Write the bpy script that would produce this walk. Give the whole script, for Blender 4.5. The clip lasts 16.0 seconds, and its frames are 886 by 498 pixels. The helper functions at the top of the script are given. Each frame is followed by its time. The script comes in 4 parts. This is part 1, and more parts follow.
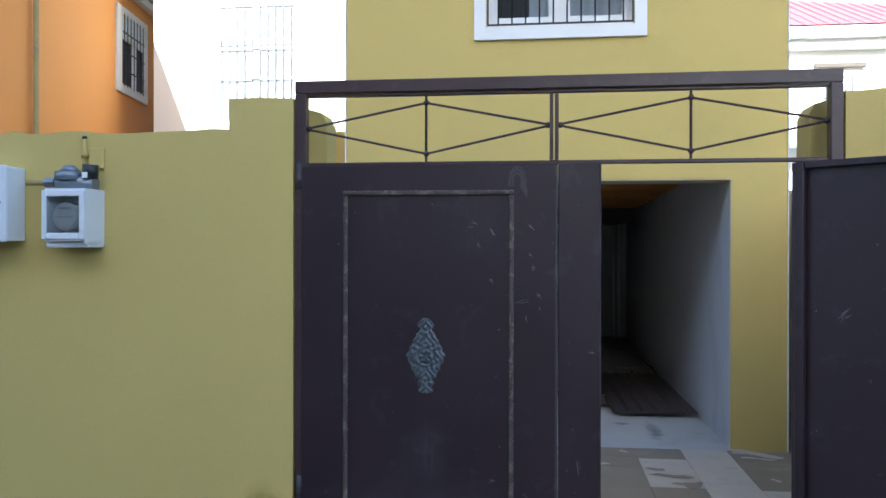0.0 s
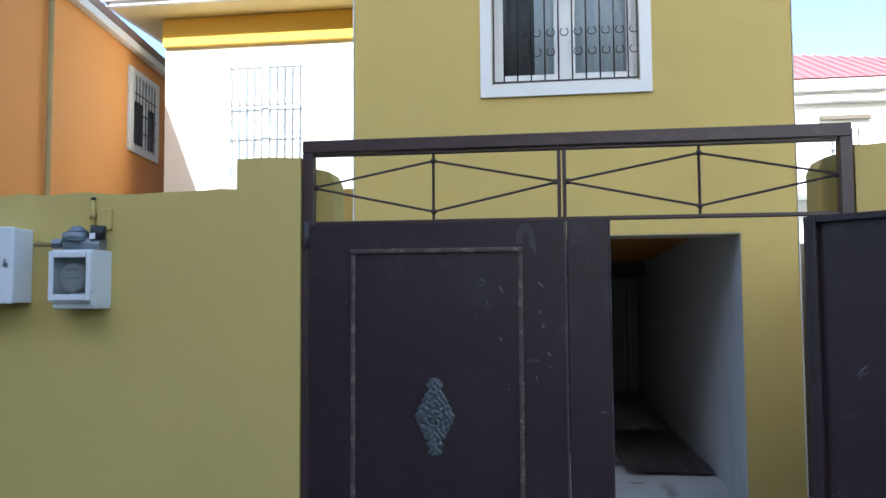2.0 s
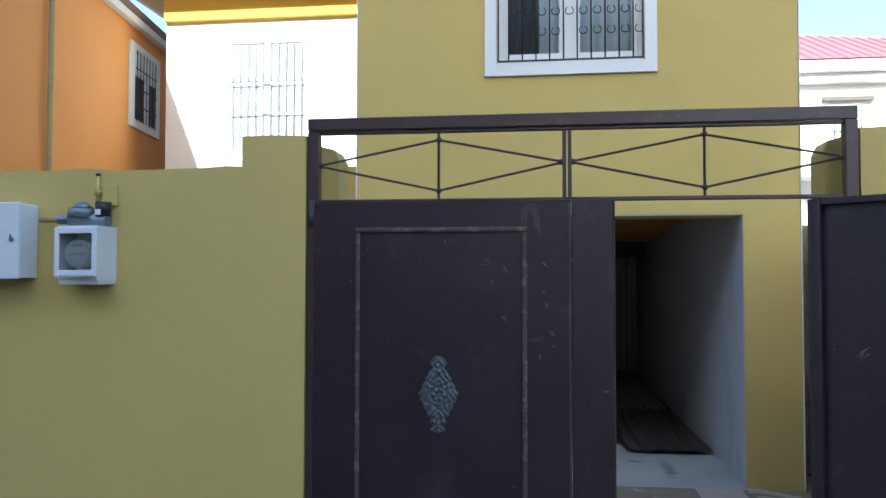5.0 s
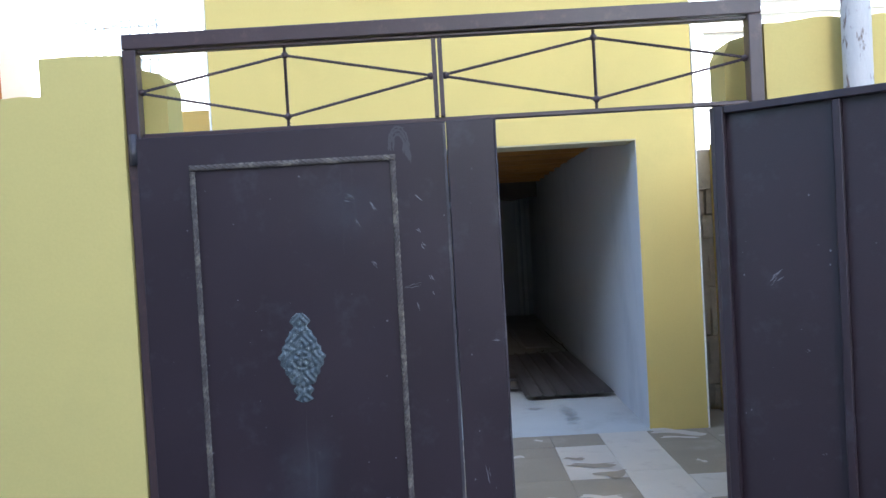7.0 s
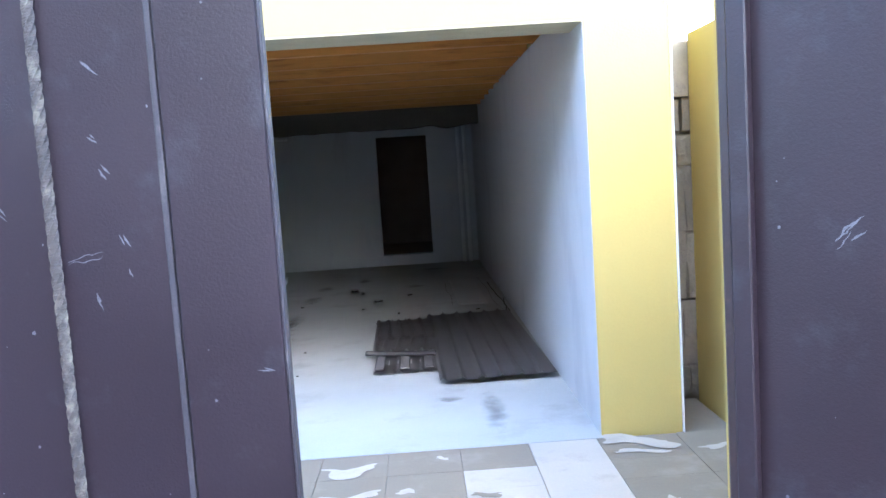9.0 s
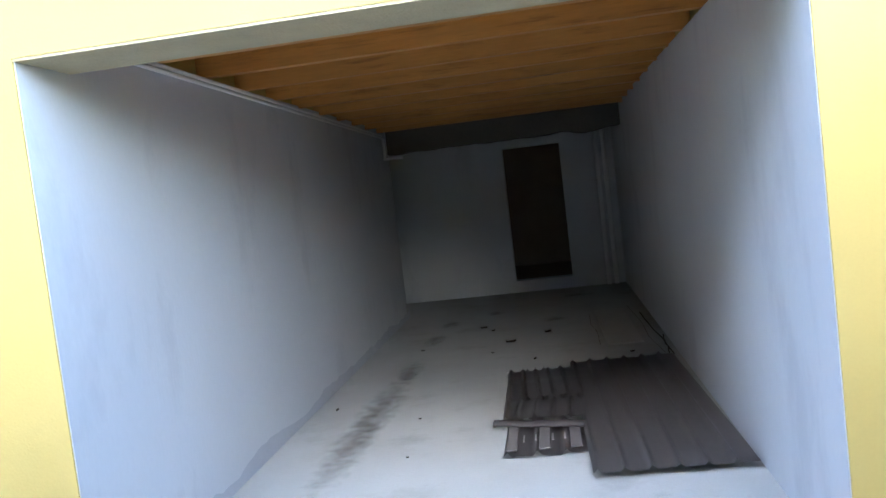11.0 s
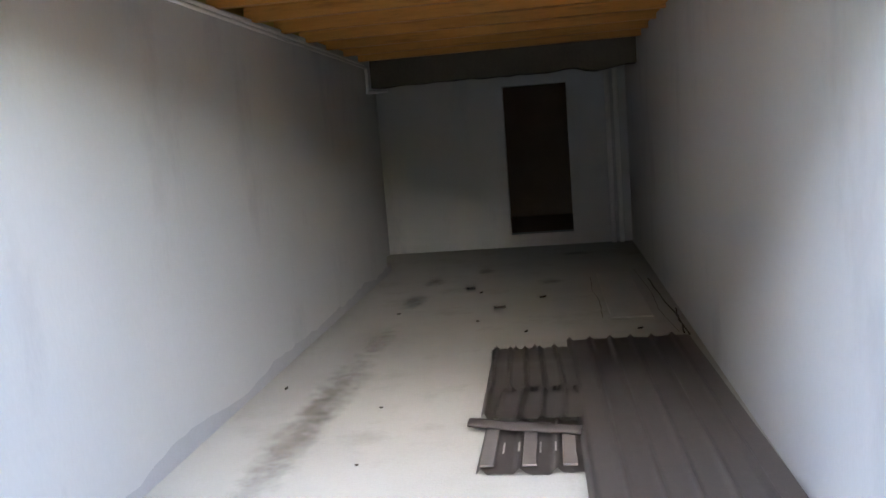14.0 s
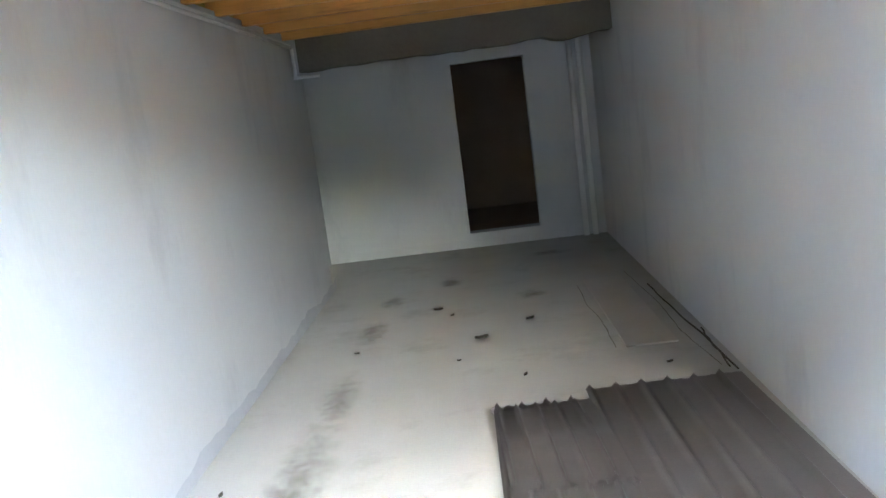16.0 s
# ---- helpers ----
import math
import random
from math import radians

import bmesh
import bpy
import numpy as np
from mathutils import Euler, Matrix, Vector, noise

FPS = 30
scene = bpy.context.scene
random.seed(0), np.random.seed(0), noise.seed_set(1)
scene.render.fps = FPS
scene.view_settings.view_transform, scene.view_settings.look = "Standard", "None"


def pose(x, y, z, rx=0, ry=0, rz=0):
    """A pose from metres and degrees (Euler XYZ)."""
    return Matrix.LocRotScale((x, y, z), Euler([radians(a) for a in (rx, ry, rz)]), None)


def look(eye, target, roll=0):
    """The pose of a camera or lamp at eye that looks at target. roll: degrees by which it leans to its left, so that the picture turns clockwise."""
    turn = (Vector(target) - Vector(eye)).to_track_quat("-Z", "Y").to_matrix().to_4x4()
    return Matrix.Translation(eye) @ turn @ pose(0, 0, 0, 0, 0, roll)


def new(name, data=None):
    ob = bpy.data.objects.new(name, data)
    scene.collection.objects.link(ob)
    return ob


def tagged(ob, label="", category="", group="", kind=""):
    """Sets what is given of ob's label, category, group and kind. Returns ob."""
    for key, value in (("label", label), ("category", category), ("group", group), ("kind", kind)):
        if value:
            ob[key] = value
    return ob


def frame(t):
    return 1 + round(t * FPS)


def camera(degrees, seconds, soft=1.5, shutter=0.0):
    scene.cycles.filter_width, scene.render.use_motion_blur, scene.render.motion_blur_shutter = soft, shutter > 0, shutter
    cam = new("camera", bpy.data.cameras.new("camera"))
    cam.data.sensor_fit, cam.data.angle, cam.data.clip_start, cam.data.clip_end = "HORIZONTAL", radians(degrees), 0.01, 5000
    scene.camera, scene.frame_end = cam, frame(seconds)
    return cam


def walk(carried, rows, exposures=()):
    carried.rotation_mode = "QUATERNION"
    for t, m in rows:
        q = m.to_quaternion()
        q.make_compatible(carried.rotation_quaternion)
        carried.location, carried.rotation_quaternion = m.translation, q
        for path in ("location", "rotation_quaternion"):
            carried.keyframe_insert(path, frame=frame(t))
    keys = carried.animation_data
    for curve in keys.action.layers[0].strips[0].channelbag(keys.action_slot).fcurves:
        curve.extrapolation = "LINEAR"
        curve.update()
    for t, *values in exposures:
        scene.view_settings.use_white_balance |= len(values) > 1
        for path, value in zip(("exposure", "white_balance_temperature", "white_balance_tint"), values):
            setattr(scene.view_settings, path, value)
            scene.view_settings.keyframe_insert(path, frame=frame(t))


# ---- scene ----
cam = camera(57.0, 16.0)
PATH = [
    (0, (0.696, 0.689, 1.652), (0.449, 2.674, 1.649), 0.1),
    (0.5, (0.705, 0.7, 1.653), (0.467, 2.686, 1.624), 0.2),
    (1, (0.707, 0.707, 1.662), (0.507, 2.696, 1.702), 0.5),
    (1.5, (0.694, 0.718, 1.651), (0.487, 2.706, 1.716), 0.4),
    (2, (0.696, 0.728, 1.675), (0.428, 2.706, 1.804), -0.4),
    (2.5, (0.686, 0.728, 1.669), (0.404, 2.701, 1.838), -0.6),
    (3, (0.672, 0.737, 1.679), (0.395, 2.71, 1.851), -0.3),
    (5.5, (0.663, 0.705, 1.68), (0.41, 2.689, 1.672), 0.3),
    (6, (0.612, 0.796, 1.656), (0.428, 2.782, 1.517), 0.0),
    (6.5, (0.69, 0.995, 1.695), (0.593, 2.974, 1.422), -1.9),
    (7, (0.762, 1.38, 1.605), (0.742, 3.38, 1.561), -3.2),
    (7.5, (0.87, 1.83, 1.641), (0.973, 3.827, 1.575), -3.4),
    (8, (1.076, 2.319, 1.517), (1.281, 4.307, 1.424), -2.4),
    (8.5, (1.193, 2.835, 1.532), (1.226, 4.829, 1.384), -4.0),
    (9, (1.292, 3.323, 1.511), (1.347, 5.313, 1.31), -3.7),
    (9.5, (1.3, 3.74, 1.531), (1.11, 5.726, 1.392), -8.3),
    (12, (1.305, 5.104, 1.564), (1.025, 7.078, 1.405), -6.7),
    (12.5, (1.314, 5.147, 1.582), (1.089, 7.125, 1.39), -6.3),
    (13, (1.304, 5.178, 1.511), (1.153, 7.157, 1.268), -5.1),
    (13.5, (1.261, 5.483, 1.45), (1.096, 7.438, 1.062), -3.8),
    (14, (1.311, 5.84, 1.519), (1.026, 7.799, 1.238), -4.6),
    (14.5, (1.235, 6.132, 1.597), (0.914, 8.088, 1.334), -3.4),
    (15, (1.113, 6.468, 1.627), (0.944, 8.434, 1.305), -3.7),
    (15.5, (0.986, 6.89, 1.591), (0.844, 8.861, 1.284), -4.5),
    (16, (0.898, 7.204, 1.619), (0.784, 9.17, 1.271), -7.4),
]
walk(cam, [(t, look(eye, target, roll)) for t, eye, target, roll in PATH], [(0.0, 1.6, 5550, 8), (1.5, 1.58, 5600, 7), (2.5, 1.1, 5650, 7), (3.0, 1.1, 5650, 7), (5.5, 1.5, 5500, 7), (6.5, 2.65, 5500, 6), (7.0, 2.4, 5400, 7), (7.5, 2.55, 5250, 7), (8.0, 3.85, 4950, 7), (8.5, 3.85, 5100, 7), (9.0, 3.9, 5250, 9), (9.5, 3.65, 5350, 8), (12.0, 3.7, 5650, 7), (13.5, 3.6, 6150, 10), (14.0, 4.05, 6500, 10), (14.5, 4.6, 6500, 9), (15.0, 4.85, 6250, 8), (16.0, 5.6, 5850, 4)])

# ---- world, sun, exposure ----
SUN_DIR = Vector((-0.05, -1.0, 0.5)).normalized()
world = bpy.data.worlds.new("sky_world")
scene.world = world
world.use_nodes = True
wn = world.node_tree
sky = wn.nodes.new("ShaderNodeTexSky")
sky.sky_type = "NISHITA"
sky.sun_disc = False
sky.dust_density = 1.6
sky.sun_elevation = radians(26.5)
sky.sun_rotation = radians(182.9)
wn.links.new(sky.outputs[0], wn.nodes["Background"].inputs[0])
wn.nodes["Background"].inputs[1].default_value = 0.15
sun = new("sun", bpy.data.lights.new("sun", "SUN"))
sun.data.energy = 4.0
sun.data.angle = radians(0.5)
sun.data.color = (1.0, 0.95, 0.87)
sun.matrix_world = look(SUN_DIR * 40, (0, 0, 0))


# ---- materials ----
def mat(name, base, vary=0.12, scale=3.0, fine=60.0, rough=0.8, bump=0.15, metal=0.0, tint=None, amount=0.0, tscale=1.5,
        sharp=0.12, level=0.55, stretch=(1, 1, 1), island=0.0, spec=0.5):
    """Base colour with broad and fine variation, patches of a second colour, and fine relief."""
    m = bpy.data.materials.new(name)
    m.use_nodes = True
    t = m.node_tree
    bs = t.nodes["Principled BSDF"]
    bs.inputs["Roughness"].default_value = rough
    bs.inputs["Metallic"].default_value = metal
    bs.inputs["Specular IOR Level"].default_value = spec
    co = t.nodes.new("ShaderNodeNewGeometry")
    mp = t.nodes.new("ShaderNodeMapping")
    mp.inputs["Scale"].default_value = stretch
    t.links.new(co.outputs["Position"], mp.inputs[0])

    def tex(s, detail=4.0, r=0.6):
        n = t.nodes.new("ShaderNodeTexNoise")
        n.inputs["Scale"].default_value = s
        n.inputs["Detail"].default_value = detail
        n.inputs["Roughness"].default_value = r
        t.links.new(mp.outputs[0], n.inputs["Vector"])
        return n.outputs[0]

    def math_(op, a, b):
        n = t.nodes.new("ShaderNodeMath")
        n.operation = op
        for i, v in enumerate((a, b)):
            if isinstance(v, (int, float)):
                n.inputs[i].default_value = v
            else:
                t.links.new(v, n.inputs[i])
        return n.outputs[0]

    def mix(fac, a, b):
        n = t.nodes.new("ShaderNodeMix")
        n.data_type = "RGBA"
        t.links.new(fac, n.inputs[0])
        for i, v in ((6, a), (7, b)):
            if isinstance(v, tuple):
                n.inputs[i].default_value = (*v, 1)
            else:
                t.links.new(v, n.inputs[i])
        return n.outputs[2]

    big, small = tex(scale), tex(fine, 3.0)
    v = math_("ADD", math_("MULTIPLY", math_("SUBTRACT", big, 0.5), vary * 2.2), math_("MULTIPLY", math_("SUBTRACT", small, 0.5), vary * 1.1))
    if island:
        oi = t.nodes.new("ShaderNodeObjectInfo")
        v = math_("ADD", v, math_("MULTIPLY", math_("SUBTRACT", oi.outputs["Random"], 0.5), island))
    hsv = t.nodes.new("ShaderNodeHueSaturation")
    hsv.inputs["Color"].default_value = (*base, 1)
    t.links.new(math_("ADD", v, 1.0), hsv.inputs["Value"])
    col = hsv.outputs[0]
    if tint:
        r = t.nodes.new("ShaderNodeMapRange")
        r.inputs[1].default_value, r.inputs[2].default_value = level, level + sharp
        r.inputs[3].default_value, r.inputs[4].default_value = 0, amount
        t.links.new(tex(tscale, 6.0, 0.65), r.inputs[0])
        col = mix(r.outputs[0], col, tint)
    t.links.new(col, bs.inputs["Base Color"])
    rr = t.nodes.new("ShaderNodeMapRange")
    rr.inputs[3].default_value, rr.inputs[4].default_value = max(rough - 0.12, 0.05), min(rough + 0.1, 1)
    t.links.new(big, rr.inputs[0])
    t.links.new(rr.outputs[0], bs.inputs["Roughness"])
    if bump:
        b = t.nodes.new("ShaderNodeBump")
        b.inputs["Strength"].default_value = bump
        b.inputs["Distance"].default_value = 0.01
        t.links.new(small, b.inputs["Height"])
        t.links.new(b.outputs[0], bs.inputs["Normal"])
    return m


YELLOW = mat("yellow_paint", (0.58, 0.447, 0.145), 0.06, 1.2, 90, 0.85, 0.12, tint=(0.47, 0.37, 0.12), amount=0.35, tscale=0.9)
YELLOW_OLD = mat("weathered_yellow_paint", (0.56, 0.438, 0.143), 0.08, 1.0, 70, 0.85, 0.08, tint=(0.44, 0.355, 0.125), amount=0.4, tscale=1.3, sharp=0.3)
YELLOW_RAW = mat("bare_yellow_render", (0.4, 0.33, 0.15), 0.15, 4, 50, 0.9, 0.4, tint=(0.27, 0.24, 0.15), amount=0.6, tscale=5)
ORANGE = mat("orange_paint", (0.78, 0.35, 0.09), 0.05, 0.8, 60, 0.8, 0.08)
CREAM = mat("cream_paint", (0.86, 0.84, 0.76), 0.04, 1, 60, 0.8, 0.06)
GOLD = mat("golden_yellow_paint", (0.72, 0.46, 0.07), 0.05, 1, 60, 0.8, 0.06)
SOFFIT = mat("pale_yellow_paint", (0.74, 0.62, 0.3), 0.05, 1, 60, 0.8, 0.06)
WHITE = mat("white_paint", (0.8, 0.8, 0.79), 0.04, 2, 60, 0.55, 0.05)
PALE = mat("pale_wall_paint", (0.8, 0.8, 0.78), 0.04, 2, 60, 0.8, 0.06)
PLASTER = mat("white_plaster", (0.59, 0.595, 0.605), 0.06, 1.1, 45, 0.75, 0.12, tint=(0.48, 0.485, 0.505), amount=0.6, tscale=1.6, stretch=(1, 1, 0.45))
DAMP = mat("damp_plaster", (0.48, 0.49, 0.52), 0.12, 2.5, 45, 0.8, 0.2)
GATE = mat("dark_brown_metal_paint", (0.0225, 0.0128, 0.0178), 0.3, 2.0, 160, 0.46, 0.13, tint=(0.05, 0.045, 0.055), amount=0.6, tscale=7, sharp=0.2, level=0.56, spec=0.5)
GATE_DUST = mat("dusty_metal_paint", (0.05, 0.041, 0.047), 0.3, 4.0, 120, 0.6, 0.12, tint=(0.14, 0.12, 0.11), amount=0.5, tscale=7)
FRAME = mat("brown_frame_paint", (0.055, 0.033, 0.034), 0.25, 4.0, 120, 0.4, 0.15, tint=(0.13, 0.08, 0.06), amount=0.4, tscale=14)
WORN = mat("worn_moulding", (0.075, 0.058, 0.05), 0.35, 10, 90, 0.65, 0.5, tint=(0.25, 0.21, 0.155), amount=0.85, tscale=14, sharp=0.2, level=0.5)
DRIP = mat("dried_drip_paint", (0.042, 0.034, 0.038), 0.3, 20, 150, 0.6, 0.2)
SCUFF = mat("scuffed_paint", (0.15, 0.145, 0.16), 0.3, 20, 150, 0.7, 0.2)
CAST = mat("grey_green_casting", (0.075, 0.09, 0.1), 0.35, 30, 150, 0.45, 0.4, metal=0.3, tint=(0.32, 0.34, 0.33), amount=0.6, tscale=60)
CONCRETE = mat("concrete_screed", (0.47, 0.472, 0.448), 0.14, 1.4, 70, 0.85, 0.2, tint=(0.36, 0.35, 0.32), amount=0.8, tscale=1.6, sharp=0.16)
CRACK = mat("dirt_in_crack", (0.2, 0.18, 0.15), 0.2, 6, 70, 0.9, 0.2)
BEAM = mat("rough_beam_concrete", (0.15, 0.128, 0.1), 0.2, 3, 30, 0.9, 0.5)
LINTEL = mat("pale_lintel_render", (0.5, 0.44, 0.28), 0.18, 5, 60, 0.9, 0.5)
WOOD = mat("pine_joist", (0.56, 0.265, 0.06), 0.3, 1.2, 9, 0.65, 0.15, tint=(0.17, 0.07, 0.022), amount=0.85, tscale=3.5, stretch=(0.6, 3, 6), sharp=0.25)
SHEET = mat("dark_roof_sheet", (0.16, 0.145, 0.14), 0.18, 3, 80, 0.45, 0.1, tint=(0.2, 0.18, 0.17), amount=0.3, tscale=12, island=0.2)
SHEET_DARK = mat("dull_roof_strip", (0.06, 0.052, 0.05), 0.2, 3, 80, 0.7, 0.1)
SHEET_EDGE = mat("scratched_sheet_steel", (0.5, 0.48, 0.46), 0.3, 20, 80, 0.5, 0.1)
PAVER = mat("brown_paving_stone", (0.27, 0.225, 0.165), 0.14, 3, 60, 0.85, 0.25, tint=(0.36, 0.31, 0.25), amount=0.5, tscale=3, island=0.05)
PAVER_LIGHT = mat("pale_paving_stone", (0.54, 0.48, 0.4), 0.1, 3, 60, 0.8, 0.15, tint=(0.42, 0.36, 0.29), amount=0.5, tscale=5, island=0.08)
MORTAR = mat("pale_mortar", (0.25, 0.21, 0.155), 0.15, 5, 60, 0.9, 0.3)
DIRT = mat("dark_street_dirt", (0.07, 0.06, 0.046), 0.5, 2.5, 40, 0.95, 1.0, tint=(0.17, 0.15, 0.13), amount=0.7, tscale=14, sharp=0.2)
APRON = mat("worn_concrete_apron", (0.11, 0.098, 0.078), 0.4, 4, 50, 0.9, 0.9, tint=(0.06, 0.052, 0.042), amount=0.8, tscale=5, sharp=0.2, level=0.48)
STONE = mat("grey_brown_stone", (0.24, 0.21, 0.165), 0.22, 6, 40, 0.9, 0.8, tint=(0.17, 0.15, 0.125), amount=0.7, tscale=9, island=0.35)
PEBBLE = mat("loose_grey_stone", (0.2, 0.185, 0.165), 0.3, 20, 90, 0.9, 0.4, island=0.6, tint=(0.4, 0.38, 0.35), amount=0.8, tscale=9, sharp=0.05, level=0.6)
BAR = mat("black_iron", (0.03, 0.03, 0.033), 0.2, 8, 90, 0.5, 0.1)
STEEL = mat("grey_meter_metal", (0.22, 0.25, 0.28), 0.2, 14, 90, 0.4, 0.15, metal=0.5)
BLACK = mat("black_plastic", (0.015, 0.015, 0.02), 0.15, 14, 90, 0.4, 0.0)
BRASS = mat("yellowed_pipe", (0.42, 0.32, 0.1), 0.15, 14, 90, 0.5, 0.1)
BOX = mat("white_enamel", (0.74, 0.77, 0.8), 0.05, 6, 90, 0.4, 0.03)
DIAL = mat("meter_paper", (0.55, 0.55, 0.52), 0.12, 12, 90, 0.7, 0.0)
INK = mat("grey_print", (0.32, 0.32, 0.32), 0.1, 12, 90, 0.7, 0.0)
PINK = mat("red_roof_sheet", (0.55, 0.2, 0.2), 0.08, 2, 30, 0.6, 0.1)
MAUVE = mat("brown_roof_sheet", (0.25, 0.17, 0.16), 0.1, 2, 30, 0.55, 0.1)
POLE = mat("peeling_pole_paint", (0.5, 0.47, 0.45), 0.15, 5, 60, 0.7, 0.4, tint=(0.16, 0.1, 0.075), amount=0.95, tscale=16, sharp=0.06, level=0.53, stretch=(1, 1, 0.35))
LEAF = mat("dry_leaf", (0.05, 0.04, 0.028), 0.3, 20, 90, 0.8, 0.1)
BOARD = mat("grey_board", (0.52, 0.51, 0.48), 0.1, 3, 60, 0.8, 0.1)
CURTAIN = mat("grey_curtain", (0.12, 0.12, 0.125), 0.12, 6, 60, 0.9, 0.1)
SHEER = mat("pale_curtain", (0.8, 0.85, 0.9), 0.06, 6, 60, 0.9, 0.1)
# Brown of the room behind, darkened so the colour carries the doorway's shade.
DARK = mat("room_plaster_with_shade", (0.3, 0.22, 0.16), 0.2, 3, 40, 0.9, 0.3)


def glass_mat(name, tone, rough=0.03):
    m = bpy.data.materials.new(name)
    m.use_nodes = True
    bs = m.node_tree.nodes["Principled BSDF"]
    bs.inputs["Base Color"].default_value = (*tone, 1)
    bs.inputs["Roughness"].default_value = rough
    bs.inputs["Transmission Weight"].default_value = 1.0
    bs.inputs["IOR"].default_value = 1.5
    return m


def stain_mat(name, tone, amount, grain, rough=0.85):
    """A soft-edged stain: fades out from the middle of its patch, broken up by noise."""
    m = bpy.data.materials.new(name)
    m.use_nodes = True
    t = m.node_tree
    bs = t.nodes["Principled BSDF"]
    bs.inputs["Base Color"].default_value = (*tone, 1)
    bs.inputs["Roughness"].default_value = rough
    co = t.nodes.new("ShaderNodeTexCoord")
    geo = t.nodes.new("ShaderNodeNewGeometry")
    dist = t.nodes.new("ShaderNodeVectorMath")
    dist.operation = "LENGTH"
    t.links.new(co.outputs["Object"], dist.inputs[0])
    nz = t.nodes.new("ShaderNodeTexNoise")
    nz.inputs["Scale"].default_value = grain
    nz.inputs["Detail"].default_value = 7.0
    nz.inputs["Roughness"].default_value = 0.65
    t.links.new(geo.outputs["Position"], nz.inputs["Vector"])
    ma = t.nodes.new("ShaderNodeMath")
    ma.operation = "MULTIPLY_ADD"
    ma.inputs[1].default_value = 2.2
    t.links.new(nz.outputs[0], ma.inputs[0])
    inv = t.nodes.new("ShaderNodeMath")
    inv.operation = "SUBTRACT"
    inv.inputs[0].default_value = -0.1
    t.links.new(dist.outputs["Value"], inv.inputs[1])
    t.links.new(inv.outputs[0], ma.inputs[2])
    r = t.nodes.new("ShaderNodeMapRange")
    r.inputs[1].default_value, r.inputs[2].default_value = 0.1, 1.0
    r.inputs[3].default_value, r.inputs[4].default_value = 0.0, amount
    t.links.new(ma.outputs[0], r.inputs[0])
    edge = t.nodes.new("ShaderNodeMapRange")
    edge.inputs[1].default_value, edge.inputs[2].default_value = 0.5, 1.0
    edge.inputs[3].default_value, edge.inputs[4].default_value = 1.0, 0.0
    t.links.new(dist.outputs["Value"], edge.inputs[0])
    mul = t.nodes.new("ShaderNodeMath")
    mul.operation = "MULTIPLY"
    t.links.new(r.outputs[0], mul.inputs[0])
    t.links.new(edge.outputs[0], mul.inputs[1])
    t.links.new(mul.outputs[0], bs.inputs["Alpha"])
    return m


SOFT_STAIN = stain_mat("soft_floor_stain", (0.25, 0.24, 0.21), 0.42, 9)
SOFT_DAMP = stain_mat("soft_damp_stain", (0.42, 0.32, 0.035), 0.55, 4)
SOFT_DUST_SHEEN = stain_mat("soft_dust_sheen", (0.1, 0.1, 0.115), 0.22, 6)
GLASS = glass_mat("window_glass", (0.9, 0.94, 0.97))


# ---- mesh helpers ----
def box(bm, x0, x1, y0, y1, z0, z1, m=None):
    p = [(x, y, z) for z in (z0, z1) for y in (y0, y1) for x in (x0, x1)]
    v = [bm.verts.new(m @ Vector(q) if m else q) for q in p]
    for f in ((0, 2, 3, 1), (4, 5, 7, 6), (0, 1, 5, 4), (2, 6, 7, 3), (0, 4, 6, 2), (1, 3, 7, 5)):
        bm.faces.new([v[i] for i in f])


def boxes(*dims):
    bm = bmesh.new()
    for d in dims:
        box(bm, *d)
    return bm


def bev(bm, w=0.006, seg=2):
    bmesh.ops.bevel(bm, geom=bm.edges[:], offset=w, segments=seg, affect="EDGES", profile=0.6)
    return bm


def tube(bm, a, b, r=0.01, n=10, twist=0.0, rings=1, r2=None):
    a, b = Vector(a), Vector(b)
    q = (b - a).to_track_quat("Z", "Y").to_matrix()
    rows = []
    for k in range(rings + 1):
        s = k / rings
        rad = r + ((r2 if r2 is not None else r) - r) * s
        row = []
        for i in range(n):
            an = math.tau * i / n + twist * s
            row.append(bm.verts.new(a.lerp(b, s) + q @ Vector((rad * math.cos(an), rad * math.sin(an), 0))))
        rows.append(row)
    for k in range(rings):
        for i in range(n):
            f = bm.faces.new((rows[k][i], rows[k][(i + 1) % n], rows[k + 1][(i + 1) % n], rows[k + 1][i]))
            f.smooth = n > 6
    bm.faces.new(rows[0][::-1])
    bm.faces.new(rows[-1])
    return bm


def chain(bm, pts, r=0.01, n=8):
    for a, b in zip(pts, pts[1:]):
        tube(bm, a, b, r, n)
    return bm


def blob(bm, c, r, squash=(1, 1, 1), sub=1, jitter=0.2):
    d = bmesh.ops.create_icosphere(bm, subdivisions=sub, radius=1)
    for v in d["verts"]:
        k = 1 + random.uniform(-jitter, jitter)
        v.co = Vector(c) + Vector([v.co[i] * squash[i] * r * k for i in range(3)])
    return bm


def mesh_of(name, bm, material):
    me = bpy.data.meshes.new(name)
    bmesh.ops.recalc_face_normals(bm, faces=bm.faces[:])
    bm.to_mesh(me)
    bm.free()
    me.materials.append(material)
    return me


def part(name, bm, material, parent=None, label=""):
    ob = new(name, mesh_of(name, bm, material))
    if parent is not None:
        ob.parent = parent
    if label:
        ob["label"] = label
    return ob


def thing(name, label, category, at=(0, 0, 0), group="", kind=""):
    e = new(name)
    e.empty_display_size = 0.1
    e.location = at
    return tagged(e, label, category, group, kind)


def setting(name, bm, material, label, category):
    return tagged(part(name, bm, material), label, category, kind="structure")


